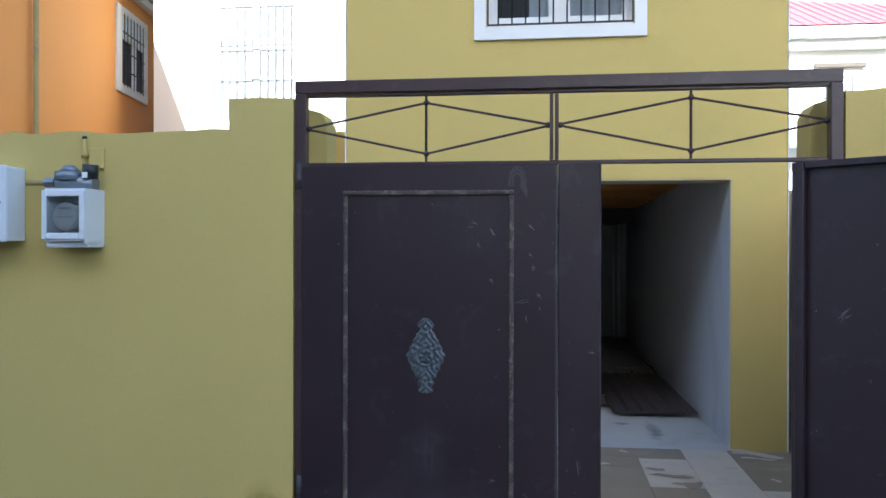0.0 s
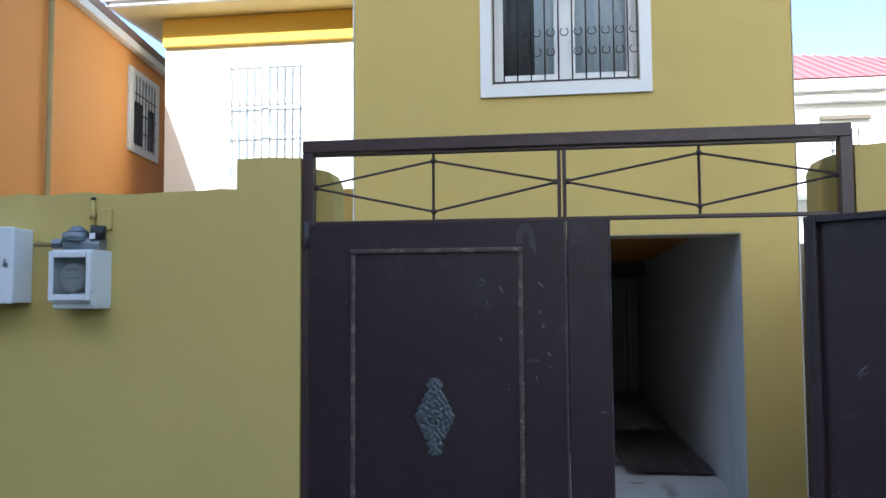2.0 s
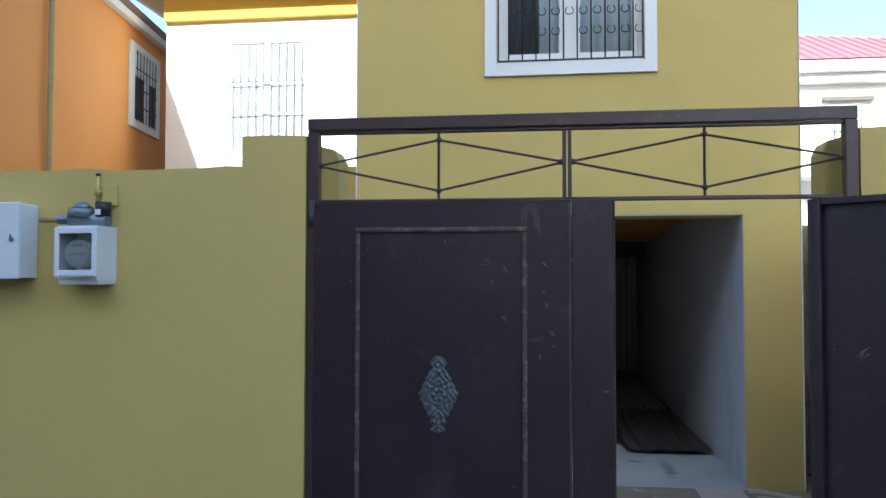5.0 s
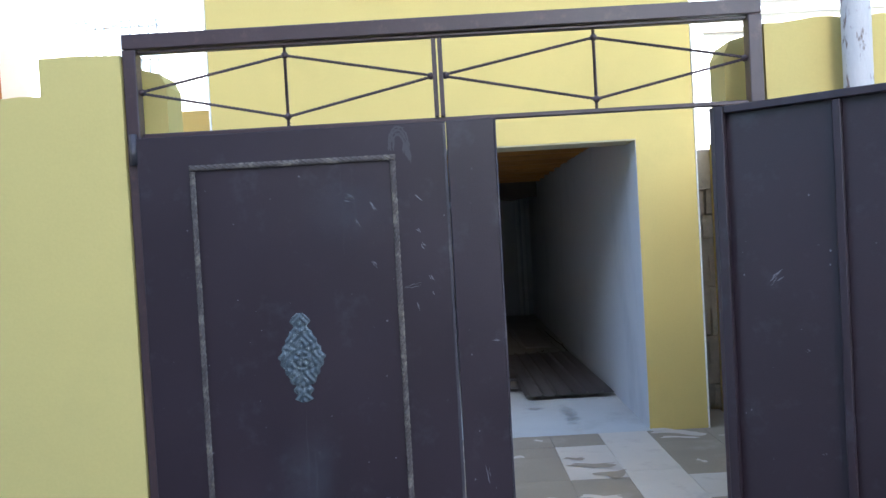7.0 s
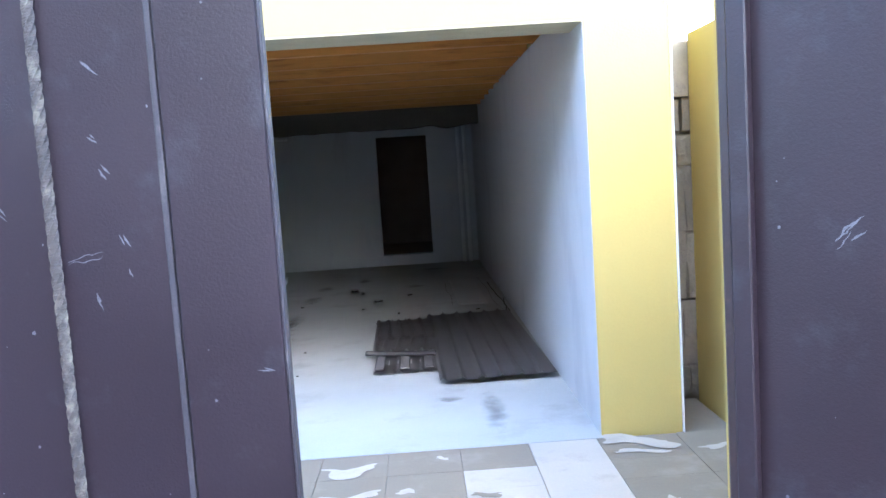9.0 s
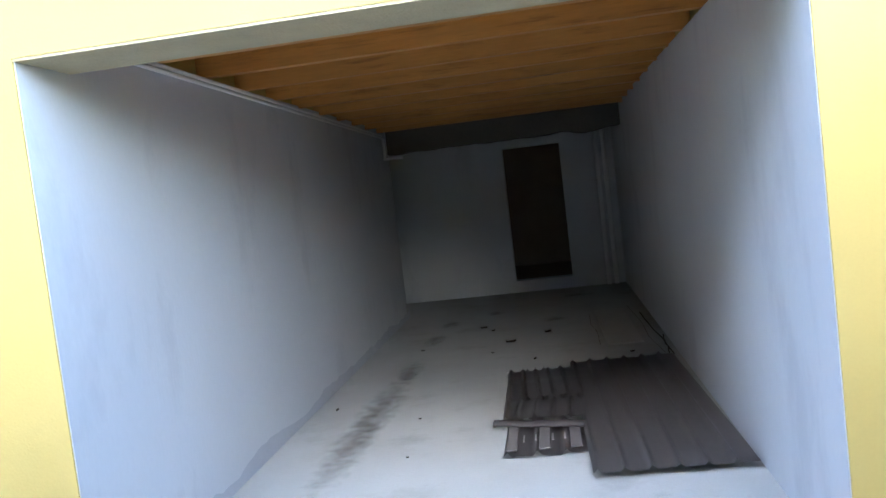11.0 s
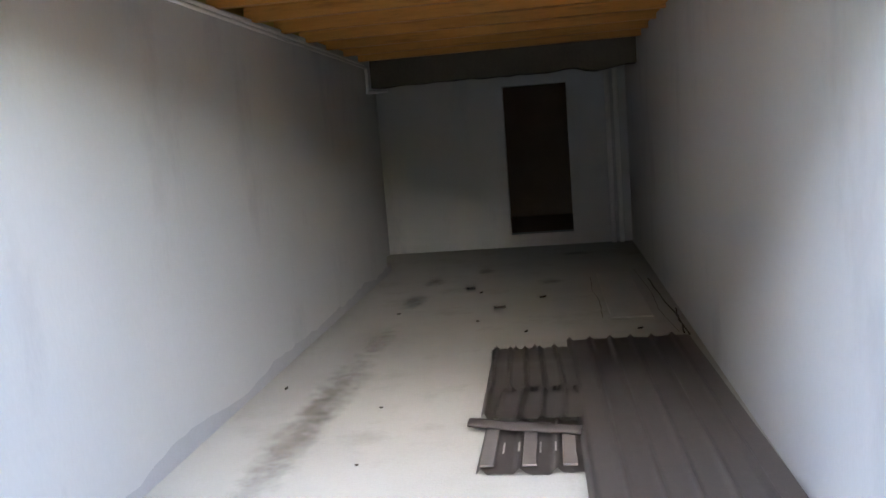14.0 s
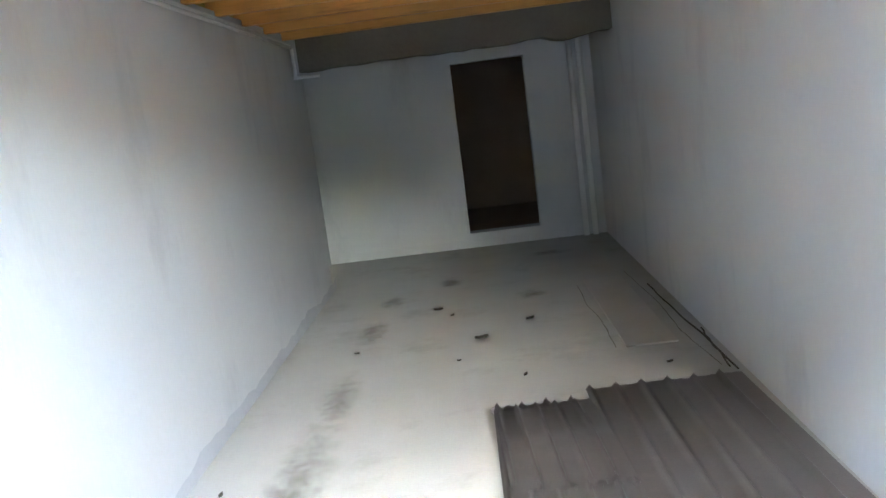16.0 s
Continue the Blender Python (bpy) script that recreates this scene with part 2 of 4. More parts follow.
def uneven_wall(bm, x0, x1, y0, y1, z0, z1, n=16, amp=0.008):
    """A wall whose top edge wavers."""
    lo, hi = [], []
    for i in range(n + 1):
        x = x0 + (x1 - x0) * i / n
        dz = noise.noise(Vector((x * 5, y0, z1))) * amp * 2
        lo.append((bm.verts.new((x, y0, z0)), bm.verts.new((x, y1, z0))))
        hi.append((bm.verts.new((x, y0, z1 + dz)), bm.verts.new((x, y1, z1 + dz * 0.6))))
    for i in range(n):
        bm.faces.new((lo[i][0], lo[i + 1][0], hi[i + 1][0], hi[i][0]))
        bm.faces.new((lo[i + 1][1], lo[i][1], hi[i][1], hi[i + 1][1]))
        bm.faces.new((hi[i][0], hi[i + 1][0], hi[i + 1][1], hi[i][1]))
        bm.faces.new((lo[i][1], lo[i + 1][1], lo[i + 1][0], lo[i][0]))
    bm.faces.new((lo[0][1], lo[0][0], hi[0][0], hi[0][1]))
    bm.faces.new((lo[n][0], lo[n][1], hi[n][1], hi[n][0]))
    return bm


# ---- large structure ----
GATE_Y, FRONT_Y = 5.14, 7.615
def ground_z(x, y):
    """The street: level with the gate, banked up along the wall beside it."""
    edge = min(1, max(0, min(x + 6.5, 6.5 - x, y + 5.5)))
    bank = 0.095 * min(1, max(0, (-0.62 - x) / 0.35)) * math.exp(-max(0, 5.08 - y) / 0.45)
    return -0.1 + edge * (0.085 + bank + 0.022 * noise.noise(Vector((x * 2.2, y * 2.2, 0))) + 0.012 * noise.noise(Vector((x * 9, y * 9, 3))))
GX0, GX1 = -0.625, 2.21            # inner faces of the garage's side walls
OPEN_Z = 2.225
bm = bmesh.new()
N = 70
rows = []
for j in range(N + 1):
    y = -6 + 11.1 * j / N
    row = []
    for i in range(N + 1):
        x = -7 + 14 * i / N
        row.append(bm.verts.new((x, y, ground_z(x, y))))
    rows.append(row)
for j in range(N):
    for i in range(N):
        bm.faces.new((rows[j][i], rows[j][i + 1], rows[j + 1][i + 1], rows[j + 1][i])).smooth = True
for x0, x1, y0, y1 in ((-400, -7, -400, 400), (7, 400, -400, 400), (-7, 7, -400, -6), (-7, 7, 5.1, 400)):
    bm.faces.new([bm.verts.new(p) for p in ((x0, y0, -0.1), (x1, y0, -0.1), (x1, y1, -0.1), (x0, y1, -0.1))])
setting("ground", bm, DIRT, "dark gravelly dirt street with loose stones", "ground")
bm = bmesh.new()
for i in range(24):
    xa, xb = -0.62 + i * 0.13, -0.62 + (i + 1) * 0.13
    ya = 4.8 + 0.2 * noise.noise(Vector((xa * 3, 1, 0)))
    yb = 4.8 + 0.2 * noise.noise(Vector((xb * 3, 1, 0)))
    p = [bm.verts.new(q) for q in ((xa, ya, 0.0), (xb, yb, 0.0), (xb, 5.08, 0.012), (xa, 5.08, 0.012), (xa, ya, -0.16), (xb, yb, -0.16))]
    bm.faces.new(p[:4])
    bm.faces.new((p[4], p[5], p[1], p[0]))
setting("pavement", bm, APRON, "worn grey concrete apron sloping up to the gate", "pavement")
setting("yard_floor", boxes((-5, 2.93, 5.16, 7.58, -0.12, -0.012), (2.62, 2.93, 7.58, 8.2, -0.12, -0.012)), MORTAR, "yard floor of mortar between paving stones", "floor")
garage_floor = setting("floor", boxes((GX0 - 0.4, 2.3, 7.58, 16.3, -0.12, 0.0)), CONCRETE, "bare grey concrete garage floor with stains", "floor")

# house front wall, pierced by the garage opening and one window
W0, W1, WZ0, WZ1 = 0.2, 1.435, 3.52, 4.78
setting("wall_front", boxes(
    (-1.01, GX0, FRONT_Y, FRONT_Y + 0.25, -0.02, OPEN_Z), (GX1, 2.655, FRONT_Y, FRONT_Y + 0.25, -0.02, OPEN_Z),
    (-1.01, 2.655, FRONT_Y, FRONT_Y + 0.25, OPEN_Z, WZ0), (-1.01, W0, FRONT_Y, FRONT_Y + 0.25, WZ0, WZ1),
    (W1, 2.655, FRONT_Y, FRONT_Y + 0.25, WZ0, WZ1), (-1.01, 2.655, FRONT_Y, FRONT_Y + 0.25, WZ1, 6.3)), YELLOW,
    "yellow painted house front over an open garage", "wall")
setting("wall_west", boxes((-1.01, -0.83, FRONT_Y + 0.25, 14.5, -0.1, 6.3), (-1.01, -0.83, 14.5, 16.5, 2.62, 6.3)), YELLOW, "yellow painted side wall of the house", "wall")
setting("wall_east", boxes((2.43, 2.655, FRONT_Y + 0.25, 16.5, -0.1, 6.3)), YELLOW, "yellow painted side wall of the house", "wall")
setting("trim", boxes((-1.022, -1.012, FRONT_Y - 0.012, FRONT_Y + 0.06, -0.02, 6.3)), PALE, "pale corner bead on the house edge", "trim")
setting("trim_east", boxes((2.657, 2.664, FRONT_Y - 0.014, FRONT_Y + 0.05, -0.02, 6.3)), PALE, "pale corner bead on the house edge", "trim")
setting("lintel", uneven_wall(bmesh.new(), GX0, GX1, FRONT_Y + 0.004, FRONT_Y + 0.38, OPEN_Z - 0.012, OPEN_Z + 0.55, 40, 0.0), LINTEL, "rough pale rendered lintel over the garage opening", "lintel")
setting("wall_garage_left", boxes((GX0 - 0.2, GX0, FRONT_Y + 0.25, 14.72, -0.02, 2.36)), PLASTER, "white plastered garage wall with a damp foot", "wall")
setting("wall_garage_right", boxes((GX1, GX1 + 0.2, FRONT_Y + 0.25, 16.4, -0.02, 2.36)), PLASTER, "white plastered garage wall", "wall")
# white reveals of the opening
setting("reveal_left", boxes((GX0 - 0.004, GX0 + 0.004, FRONT_Y + 0.01, FRONT_Y + 0.27, 0, OPEN_Z)), PLASTER, "white plastered reveal of the opening", "trim")
setting("reveal_right", boxes((GX1 - 0.004, GX1 + 0.004, FRONT_Y + 0.01, FRONT_Y + 0.27, 0, OPEN_Z)), PLASTER, "white plastered reveal of the opening", "trim")
DX0, DX1, DZ0, DZ1 = 0.70, 1.49, 0.16, 2.02
BY = 16.2
setting("wall_garage_back", boxes((-1.1, DX0, BY, BY + 0.2, -0.02, 2.5), (DX1, GX1, BY, BY + 0.2, -0.02, 2.5),
        (DX0, DX1, BY, BY + 0.2, -0.02, DZ0), (DX0, DX1, BY, BY + 0.2, DZ1, 2.5)), PLASTER, "white plastered back wall with a raised doorway", "wall")
setting("wall_recess", boxes((-1.1, -0.9, 14.72, BY, -0.02, 2.5), (-0.9, GX0 - 0.2, 14.52, 14.72, -0.02, 2.5)), PLASTER, "plastered recess at the garage's far end", "wall")
setting("wall_inner_room", boxes((0.3, 0.5, 16.4, 18.3, 0, 2.5), (1.9, 2.1, 16.4, 18.3, 0, 2.5), (0.3, 2.1, 18.3, 18.5, 0, 2.5)), DARK, "brown walls of the room behind, colour darkened for its shade", "wall")
setting("floor_inner_room", boxes((0.3, 2.1, 16.4, 18.5, -0.02, DZ0)), DARK, "floor of the room behind, colour darkened for its shade", "floor")
setting("ceiling_inner_room", boxes((0.3, 2.1, 16.4, 18.5, 2.5, 2.6)), DARK, "ceiling of the room behind, colour darkened for its shade", "ceiling")
# timber ceiling: boards on deep joists
def joist_z(y):
    return 2.392 - 0.0135 * (y - 8)
bm = bmesh.new()
y = FRONT_Y + 0.38
while y < 14.9:
    box(bm, GX0 - 0.3, 2.3, y, min(y + 0.138, 14.9), 2.6 + random.uniform(0, 0.004), 2.615)
    y += 0.142
y = 8.2
while y < 14.5:
    z = joist_z(y) - random.uniform(0, 0.008)
    box(bm, GX0 - 0.05, GX1 + 0.05, y, y + 0.06 + random.uniform(0, 0.012), z, 2.599)
    y += 0.6
ceiling = setting("ceiling", bm, WOOD, "orange pine boards on close timber joists", "ceiling")
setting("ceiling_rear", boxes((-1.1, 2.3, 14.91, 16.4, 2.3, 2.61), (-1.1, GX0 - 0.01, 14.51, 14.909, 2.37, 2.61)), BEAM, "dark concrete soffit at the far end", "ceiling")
bm = bmesh.new()
for i in range(30):
    xa, xb = -0.9 + i * 3.11 / 30, -0.9 + (i + 1) * 3.11 / 30
    za, zb = (2.07 + 0.05 * noise.noise(Vector((q * 3, 7, 0))) + 0.02 * noise.noise(Vector((q * 14, 7, 0))) for q in (xa, xb))
    p = [bm.verts.new(q) for q in ((xa, 14.74, za), (xb, 14.74, zb), (xb, 14.74, 2.599), (xa, 14.74, 2.599), (xa, 15.0, za), (xb, 15.0, zb))]
    bm.faces.new(p[:4])
    bm.faces.new((p[4], p[5], p[1], p[0]))
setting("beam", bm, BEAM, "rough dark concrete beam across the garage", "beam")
setting("floor_upper", boxes((-0.829, 2.429, FRONT_Y + 0.39, 16.4, 2.62, 2.78)), BEAM, "concrete floor of the storey above", "floor")
setting("roof", boxes((-1.3, 2.9, FRONT_Y - 0.3, 16.7, 6.3, 6.45)), BEAM, "flat roof slab of the house", "roof")

# front boundary walls
bm = uneven_wall(bmesh.new(), -8.0, -1.06, 5.08, 5.28, -0.2, 2.315, 70, 0.012)
uneven_wall(bm, -1.06, -0.69, 5.08, 5.28, -0.2, 2.485, 6, 0.006)
wall_left = setting("wall_street_left", bm, YELLOW_OLD, "weathered yellow rendered boundary wall with a stepped top", "wall")
def pier(x0, x1, lean):
    bm = bmesh.new()
    prof = [(x0, -0.05), (x1, -0.05), (x1, 2.37), (x1 - 0.03 * lean if lean > 0 else x1, 2.43), ((x0 + x1) / 2, 2.455), (x0 if lean > 0 else x0 - 0.03 * lean, 2.43), (x0, 2.37)]
    a = [bm.verts.new((x, 5.285, z)) for x, z in prof]
    b = [bm.verts.new((x, 5.5, z)) for x, z in prof]
    bm.faces.new(a)
    bm.faces.new(b[::-1])
    for i in range(len(a)):
        bm.faces.new((a[i], a[(i + 1) % len(a)], b[(i + 1) % len(a)], b[i]))
    return bm
setting("pier_left", pier(-0.8, -0.555, 1), YELLOW_OLD, "yellow rendered gate pier with a rounded top", "pier")
setting("pier_right", pier(2.105, 2.35, -1), YELLOW_OLD, "yellow rendered gate pier with a rounded top", "pier")
bm = uneven_wall(bmesh.new(), 2.235, 2.83, 5.12, 5.28, -0.2, 2.47, 10, 0.012)
uneven_wall(bm, 2.83, 8.0, 5.12, 5.28, -0.2, 2.2, 30, 0.012)
setting("wall_street_right", bm, YELLOW_OLD, "weathered yellow rendered boundary wall", "wall")
setting("wall_side_yard", boxes((2.95, 3.12, 5.29, 8.2, -0.1, 2.2)), YELLOW, "yellow rendered side boundary wall", "wall")
block_wall = setting("wall_blocks", boxes((2.62, 3.2, 8.26, 8.45, -0.1, 2.15)), MORTAR, "rough stone block wall closing the side passage", "wall")
setting("wall_yard_left", boxes((-7.5, -1.02, 9.4, 9.55, -0.1, 2.92)), YELLOW, "yellow wall behind the house's flank", "wall")
setting("wall_yard_side", boxes((-4.2, -4.0, 5.29, 9.4, -0.1, 2.2)), YELLOW, "yellow side wall of the yard", "wall")
# Unseen wall, its height set to stop low sky light reaching the garage's end.
setting("wall_opposite", boxes((3.61, 90, -14.2, -14.0, -0.1, 5.1)), YELLOW_OLD, "unseen wall across the street, added to cut low sky light", "wall")
# Unseen block, added to keep sun and low sky off the front.
block = thing("apartment_building", "unseen brown block added to shade the house front and street", "building", (-14.0, -17.0, -0.1))
part("wall", boxes((-16.5, 17.6, -3.0, 3.0, 0, 16.0)), BEAM, block)
part("roof_slab", boxes((-16.5, 17.6, -3.05, 3.0, 16.002, 16.12)), BEAM, block)

# ---- gate frame with its transom ----
gate_frame = thing("gateway", "brown steel gate frame with a diamond-patterned transom", "gate frame", (0, GATE_Y, 0))
def gpart(name, dims, material, parent, w=0.004, label=""):
    return part(name, bev(boxes(dims), w, 1), material, parent, label)
gpart("post", (-0.683, -0.622, -0.05, 0.02, -0.08, 2.505), FRAME, gate_frame)
gpart("post", (2.155, 2.217, -0.05, 0.02, -0.08, 2.505), FRAME, gate_frame)
gpart("top_rail", (-0.683, 2.217, -0.05, 0.02, 2.507, 2.576), FRAME, gate_frame)
gpart("inner_rail", (-0.62, 2.153, -0.035, 0.005, 2.487, 2.502), FRAME, gate_frame)
gpart("transom_bar", (-0.62, 2.153, -0.025, 0.01, 2.103, 2.124), FRAME, gate_frame)
gpart("centre_post", (0.722, 0.742, -0.04, 0.01, 2.126, 2.485), FRAME, gate_frame)
gpart("centre_post", (0.75, 0.77, -0.04, 0.01, 2.126, 2.485), FRAME, gate_frame)
for x0, x1 in ((-0.622, 0.722), (0.77, 2.155)):
    xm = (x0 + x1) / 2
    part("upright_rod", tube(bmesh.new(), (xm, -0.012, 2.124), (xm, -0.012, 2.487), 0.0085, 4, 40, 60), FRAME, gate_frame)
    for xa, za, xb, zb in ((x0, 2.317, xm, 2.448), (xm, 2.448, x1, 2.317), (x0, 2.313, xm, 2.168), (xm, 2.168, x1, 2.313)):
        part("twisted_rod", tube(bmesh.new(), (xa, -0.012, za), (xb, -0.012, zb), 0.0075, 4, 60, 90), FRAME, gate_frame)
    for xn, zn in ((x0 + 0.01, 2.315), (xm, 2.448), (xm, 2.168), (x1 - 0.01, 2.315)):
        part("rod_joint", blob(bmesh.new(), (xn, -0.014, zn), 0.017, (1, 1, 1), 2, 0.05), FRAME, gate_frame)
gpart("threshold", (-0.62, 2.12, -0.055, 0.05, -0.1, 0.018), GATE_DUST, gate_frame)
gpart("threshold_lip", (0.99, 2.12, 0.0, 0.02, 0.02, 0.034), GATE_DUST, gate_frame)

# ---- closed leaf ----
leaf_l = thing("gate_leaf", "closed dark brown sheet-metal gate leaf with a framed panel", "gate", (0, GATE_Y - 0.03, 0))
part("sheet", bev(boxes((-0.64, 0.765, -0.035, 0.0, 0.02, 2.1)), 0.004, 1), GATE, leaf_l)
part("closing_strip", bev(boxes((0.769, 0.985, -0.045, -0.004, 0.021, 2.101)), 0.004, 1), GATE, leaf_l)
part("seam", bev(boxes((0.752, 0.766, -0.0415, -0.0355, 0.025, 2.09)), 0.002, 1), GATE_DUST, leaf_l)
def rope(a, b):
    """A twisted, flattened moulding rod."""
    bm = bmesh.new()
    n = int((Vector(b) - Vector(a)).length * 170)
    tube(bm, a, b, 0.0135, 5, n * 0.26, n)
    for v in bm.verts:
        v.co.y = -0.0445 + (v.co.y + 0.0445) * 0.55
    for f in bm.faces:
        f.smooth = False
    return bm
for z in (1.951, 0.184):
    part("moulding", rope((-0.4, -0.0445, z), (0.532, -0.0445, z)), WORN, leaf_l, "worn twisted moulding rod")
for x in (-0.388, 0.52):
    part("moulding", rope((x, -0.0445, 0.2), (x, -0.0445, 1.935)), WORN, leaf_l, "worn twisted moulding rod")
part("rubbed_edge", bev(boxes((0.9855, 0.993, -0.044, -0.006, 0.022, 2.1)), 0.002, 1), GATE_DUST, leaf_l)
gpart("kick_plate", (-0.36, 0.52, -0.0395, -0.0355, 0.024, 0.166), GATE_DUST, leaf_l, 0.001)
for z in (0.25, 1.98):
    part("hinge", tube(bmesh.new(), (-0.652, -0.03, z), (-0.652, -0.03, z + 0.14), 0.017, 12), GATE_DUST, leaf_l)
# cast ornament: a lozenge of scrolls round a rosette
def ornament(cx, cz):
    bm = bmesh.new()
    nu, nv = 46, 88
    hw, z0, z1 = 0.108, 0.862, 1.27
    grid = {}
    for j in range(nv + 1):
        z = z0 + (z1 - z0) * j / nv
        dz = z - cz
        s = abs(dz) / (z1 - cz if dz > 0 else cz - z0)
        half = hw * max(0.0, 1 - s) ** 0.85 if s < 0.6 else hw * (0.36 + 0.06 * math.sin(dz * 120)) * (1 if s < 0.93 else max(0.0, (1.03 - s) / 0.1))
        half *= 1 + 0.05 * math.sin(dz * 160)
        for i in range(nu + 1):
            u = -1 + 2 * i / nu
            x = u * half
            r = math.hypot(x, dz)
            an = math.atan2(dz, x)
            h = 0.006 + 0.005 * math.sin(abs(x) * 150 + 1.5 * math.sin(dz * 70)) * math.sin(dz * 110 + abs(x) * 60)
            if r < 0.036:
                h = 0.011 + 0.005 * math.cos(6 * an) * min(1, r / 0.02) - 0.006 * (0.012 < r < 0.017)
            elif r < 0.046:
                h = 0.003
            h *= min(1.0, (1 - abs(u)) * 5)
            grid[i, j] = bm.verts.new((cx + x, -0.0355 - max(h, 0.0), z))
    for j in range(nv):
        for i in range(nu):
            bm.faces.new((grid[i, j], grid[i + 1, j], grid[i + 1, j + 1], grid[i, j + 1])).smooth = True
    return bm
orn = part("ornament", ornament(0.057, 1.063), CAST, leaf_l, "cast grey-green scrollwork lozenge")
def ribbon(bm, x, z, a, l, w, y, sign=-1):
    """A ragged scrape: a thin strip of uneven width with a wandering line."""
    n = max(4, int(l / 0.006))
    sd = random.uniform(0, 50)
    prev = None
    for k in range(n + 1):
        u = k / n
        px = x + math.cos(a) * l * (u - 0.5) + 0.12 * min(l, 0.08) * noise.noise(Vector((u * 3, sd, 0)))
        pz = z - math.sin(a) * l * (u - 0.5) + 0.12 * min(l, 0.08) * noise.noise(Vector((u * 3, sd, 7)))
        h = w * math.sin(math.pi * min(1, u * 0.96 + 0.02)) ** 0.6 * (0.55 + 0.9 * abs(noise.noise(Vector((u * 9, sd, 3)))))
        cur = (bm.verts.new((px - math.sin(a) * h, y, pz - math.cos(a) * h)), bm.verts.new((px + math.sin(a) * h, y, pz + math.cos(a) * h)))
        if prev:
            bm.faces.new((prev[0], cur[0], cur[1], prev[1]))
        prev = cur
    return bm
def scrape(leaf, x, z, a, l, y, step, n=2):
    bm = bmesh.new()
    for k in range(n):
        o = 0.0 if k == 0 else 1.0
        ribbon(bm, x + o * random.uniform(-0.012, 0.012), z + o * random.uniform(-0.012, 0.012), a + o * random.uniform(-0.2, 0.2),
               l * random.uniform(0.35, 1.0), random.uniform(0.0012, 0.0036), y + step * k)
    part("scratch", bm, SCUFF, leaf)
for x, z, a, l in ((0.32, 1.79, 0.5, 0.06), (0.3, 1.765, 0.2, 0.025), (0.42, 1.74, 1.0, 0.07), (0.62, 1.77, 0.6, 0.05), (0.58, 1.36, -0.2, 0.09), (0.64, 1.55, 0.9, 0.03),
                   (0.66, 1.4, 1.2, 0.04), (0.42, 0.4, 0.3, 0.04), (-0.5, 0.3, 0.7, 0.03), (0.6, 0.32, 0.4, 0.03), (0.35, 1.66, 1.2, 0.03), (0.88, 0.5, 1.4, 0.12), (0.95, 1.1, 0.2, 0.04),
                   (0.41, 1.47, 0.9, 0.05), (0.62, 1.62, 0.8, 0.03), (0.6, 1.27, 1.3, 0.06), (0.67, 1.33, 1.4, 0.04)):
    scrape(leaf_l, x, z, a, l, -0.0357 if x < 0.75 else -0.0457, -0.0003)
for x, z, l in ((0.28, 1.72, 0.42), (0.335, 1.76, 0.3), (0.06, 0.62, 0.42), (0.09, 0.5, 0.3), (0.755, 1.7, 0.3)):
    part("drip_mark", ribbon(bmesh.new(), x, z, math.pi / 2, l, 0.002, -0.0358 if x < 0.75 else -0.0419), DRIP, leaf_l)
def chips(n, x0, x1, z0, z1, y, size):
    bm = bmesh.new()
    for _ in range(n):
        x, z, w, a = random.uniform(x0, x1), z0 + (z1 - z0) * random.random() ** 1.3, random.uniform(0.3, 1) * size, random.uniform(0, 6.3)
        k = random.uniform(0.3, 1.0)
        bm.faces.new([bm.verts.new((x + w * math.cos(a + q) * (1 if i % 2 else k), y, z + w * math.sin(a + q))) for i, q in enumerate((0, 1.2, 2.5, 3.6, 5.0))])
    return bm
tagged(part("paint_chips", chips(45, -0.6, 0.74, 0.0, 2.0, -0.0365, 0.005), SCUFF, leaf_l, "pale chips in the paint"), kind="stuff")
tagged(part("paint_chips", chips(14, 0.78, 0.97, 0.0, 2.0, -0.0458, 0.005), SCUFF, leaf_l, "pale chips in the paint"), kind="stuff")
bm = bmesh.new()
for k, (rx, rz) in enumerate(((0.045, 0.085), (0.036, 0.07), (0.024, 0.05))):
    for a in range(9):
        an = math.radians(-20 + a * 25)
        ribbon(bm, 0.55 + rx * math.cos(an), 2.0 + rz * math.sin(an), math.atan2(-rz * math.cos(an), -rx * math.sin(an)), 0.045, 0.006, -0.0357 - 0.0003 * k - 0.00003 * a)
for k in range(4):
    ribbon(bm, 0.58 + 0.006 * k, 1.985 - 0.01 * k, 1.5, 0.07, 0.008, -0.0368 - 0.0002 * k)
part("weld_patch", bm, GATE_DUST, leaf_l, "pale brushed primer patch")

# ---- open leaf ----
leaf_r = thing("gate_leaf", "open dark brown sheet-metal gate leaf showing its ribs", "gate")
L = 1.17
part("sheet", bev(boxes((0, L, -0.012, 0.0, 0.02, 2.1)), 0.002, 1), GATE, leaf_r)
gpart("stile", (0, 0.045, 0.001, 0.04, 0.02, 2.1), GATE, leaf_r)
gpart("stile", (L - 0.045, L, 0.001, 0.04, 0.02, 2.1), GATE, leaf_r)
gpart("rail", (0.047, L - 0.047, 0.001, 0.035, 2.065, 2.1), GATE, leaf_r)
gpart("rail", (0.047, L - 0.047, 0.001, 0.035, 0.02, 0.055), GATE_DUST, leaf_r)
gpart("rib", (0.5, 0.535, 0.001, 0.03, 0.057, 2.063), GATE, leaf_r)
gpart("edge_flange", (-0.028, -0.002, -0.03, 0.012, 0.02, 2.1), FRAME, leaf_r)
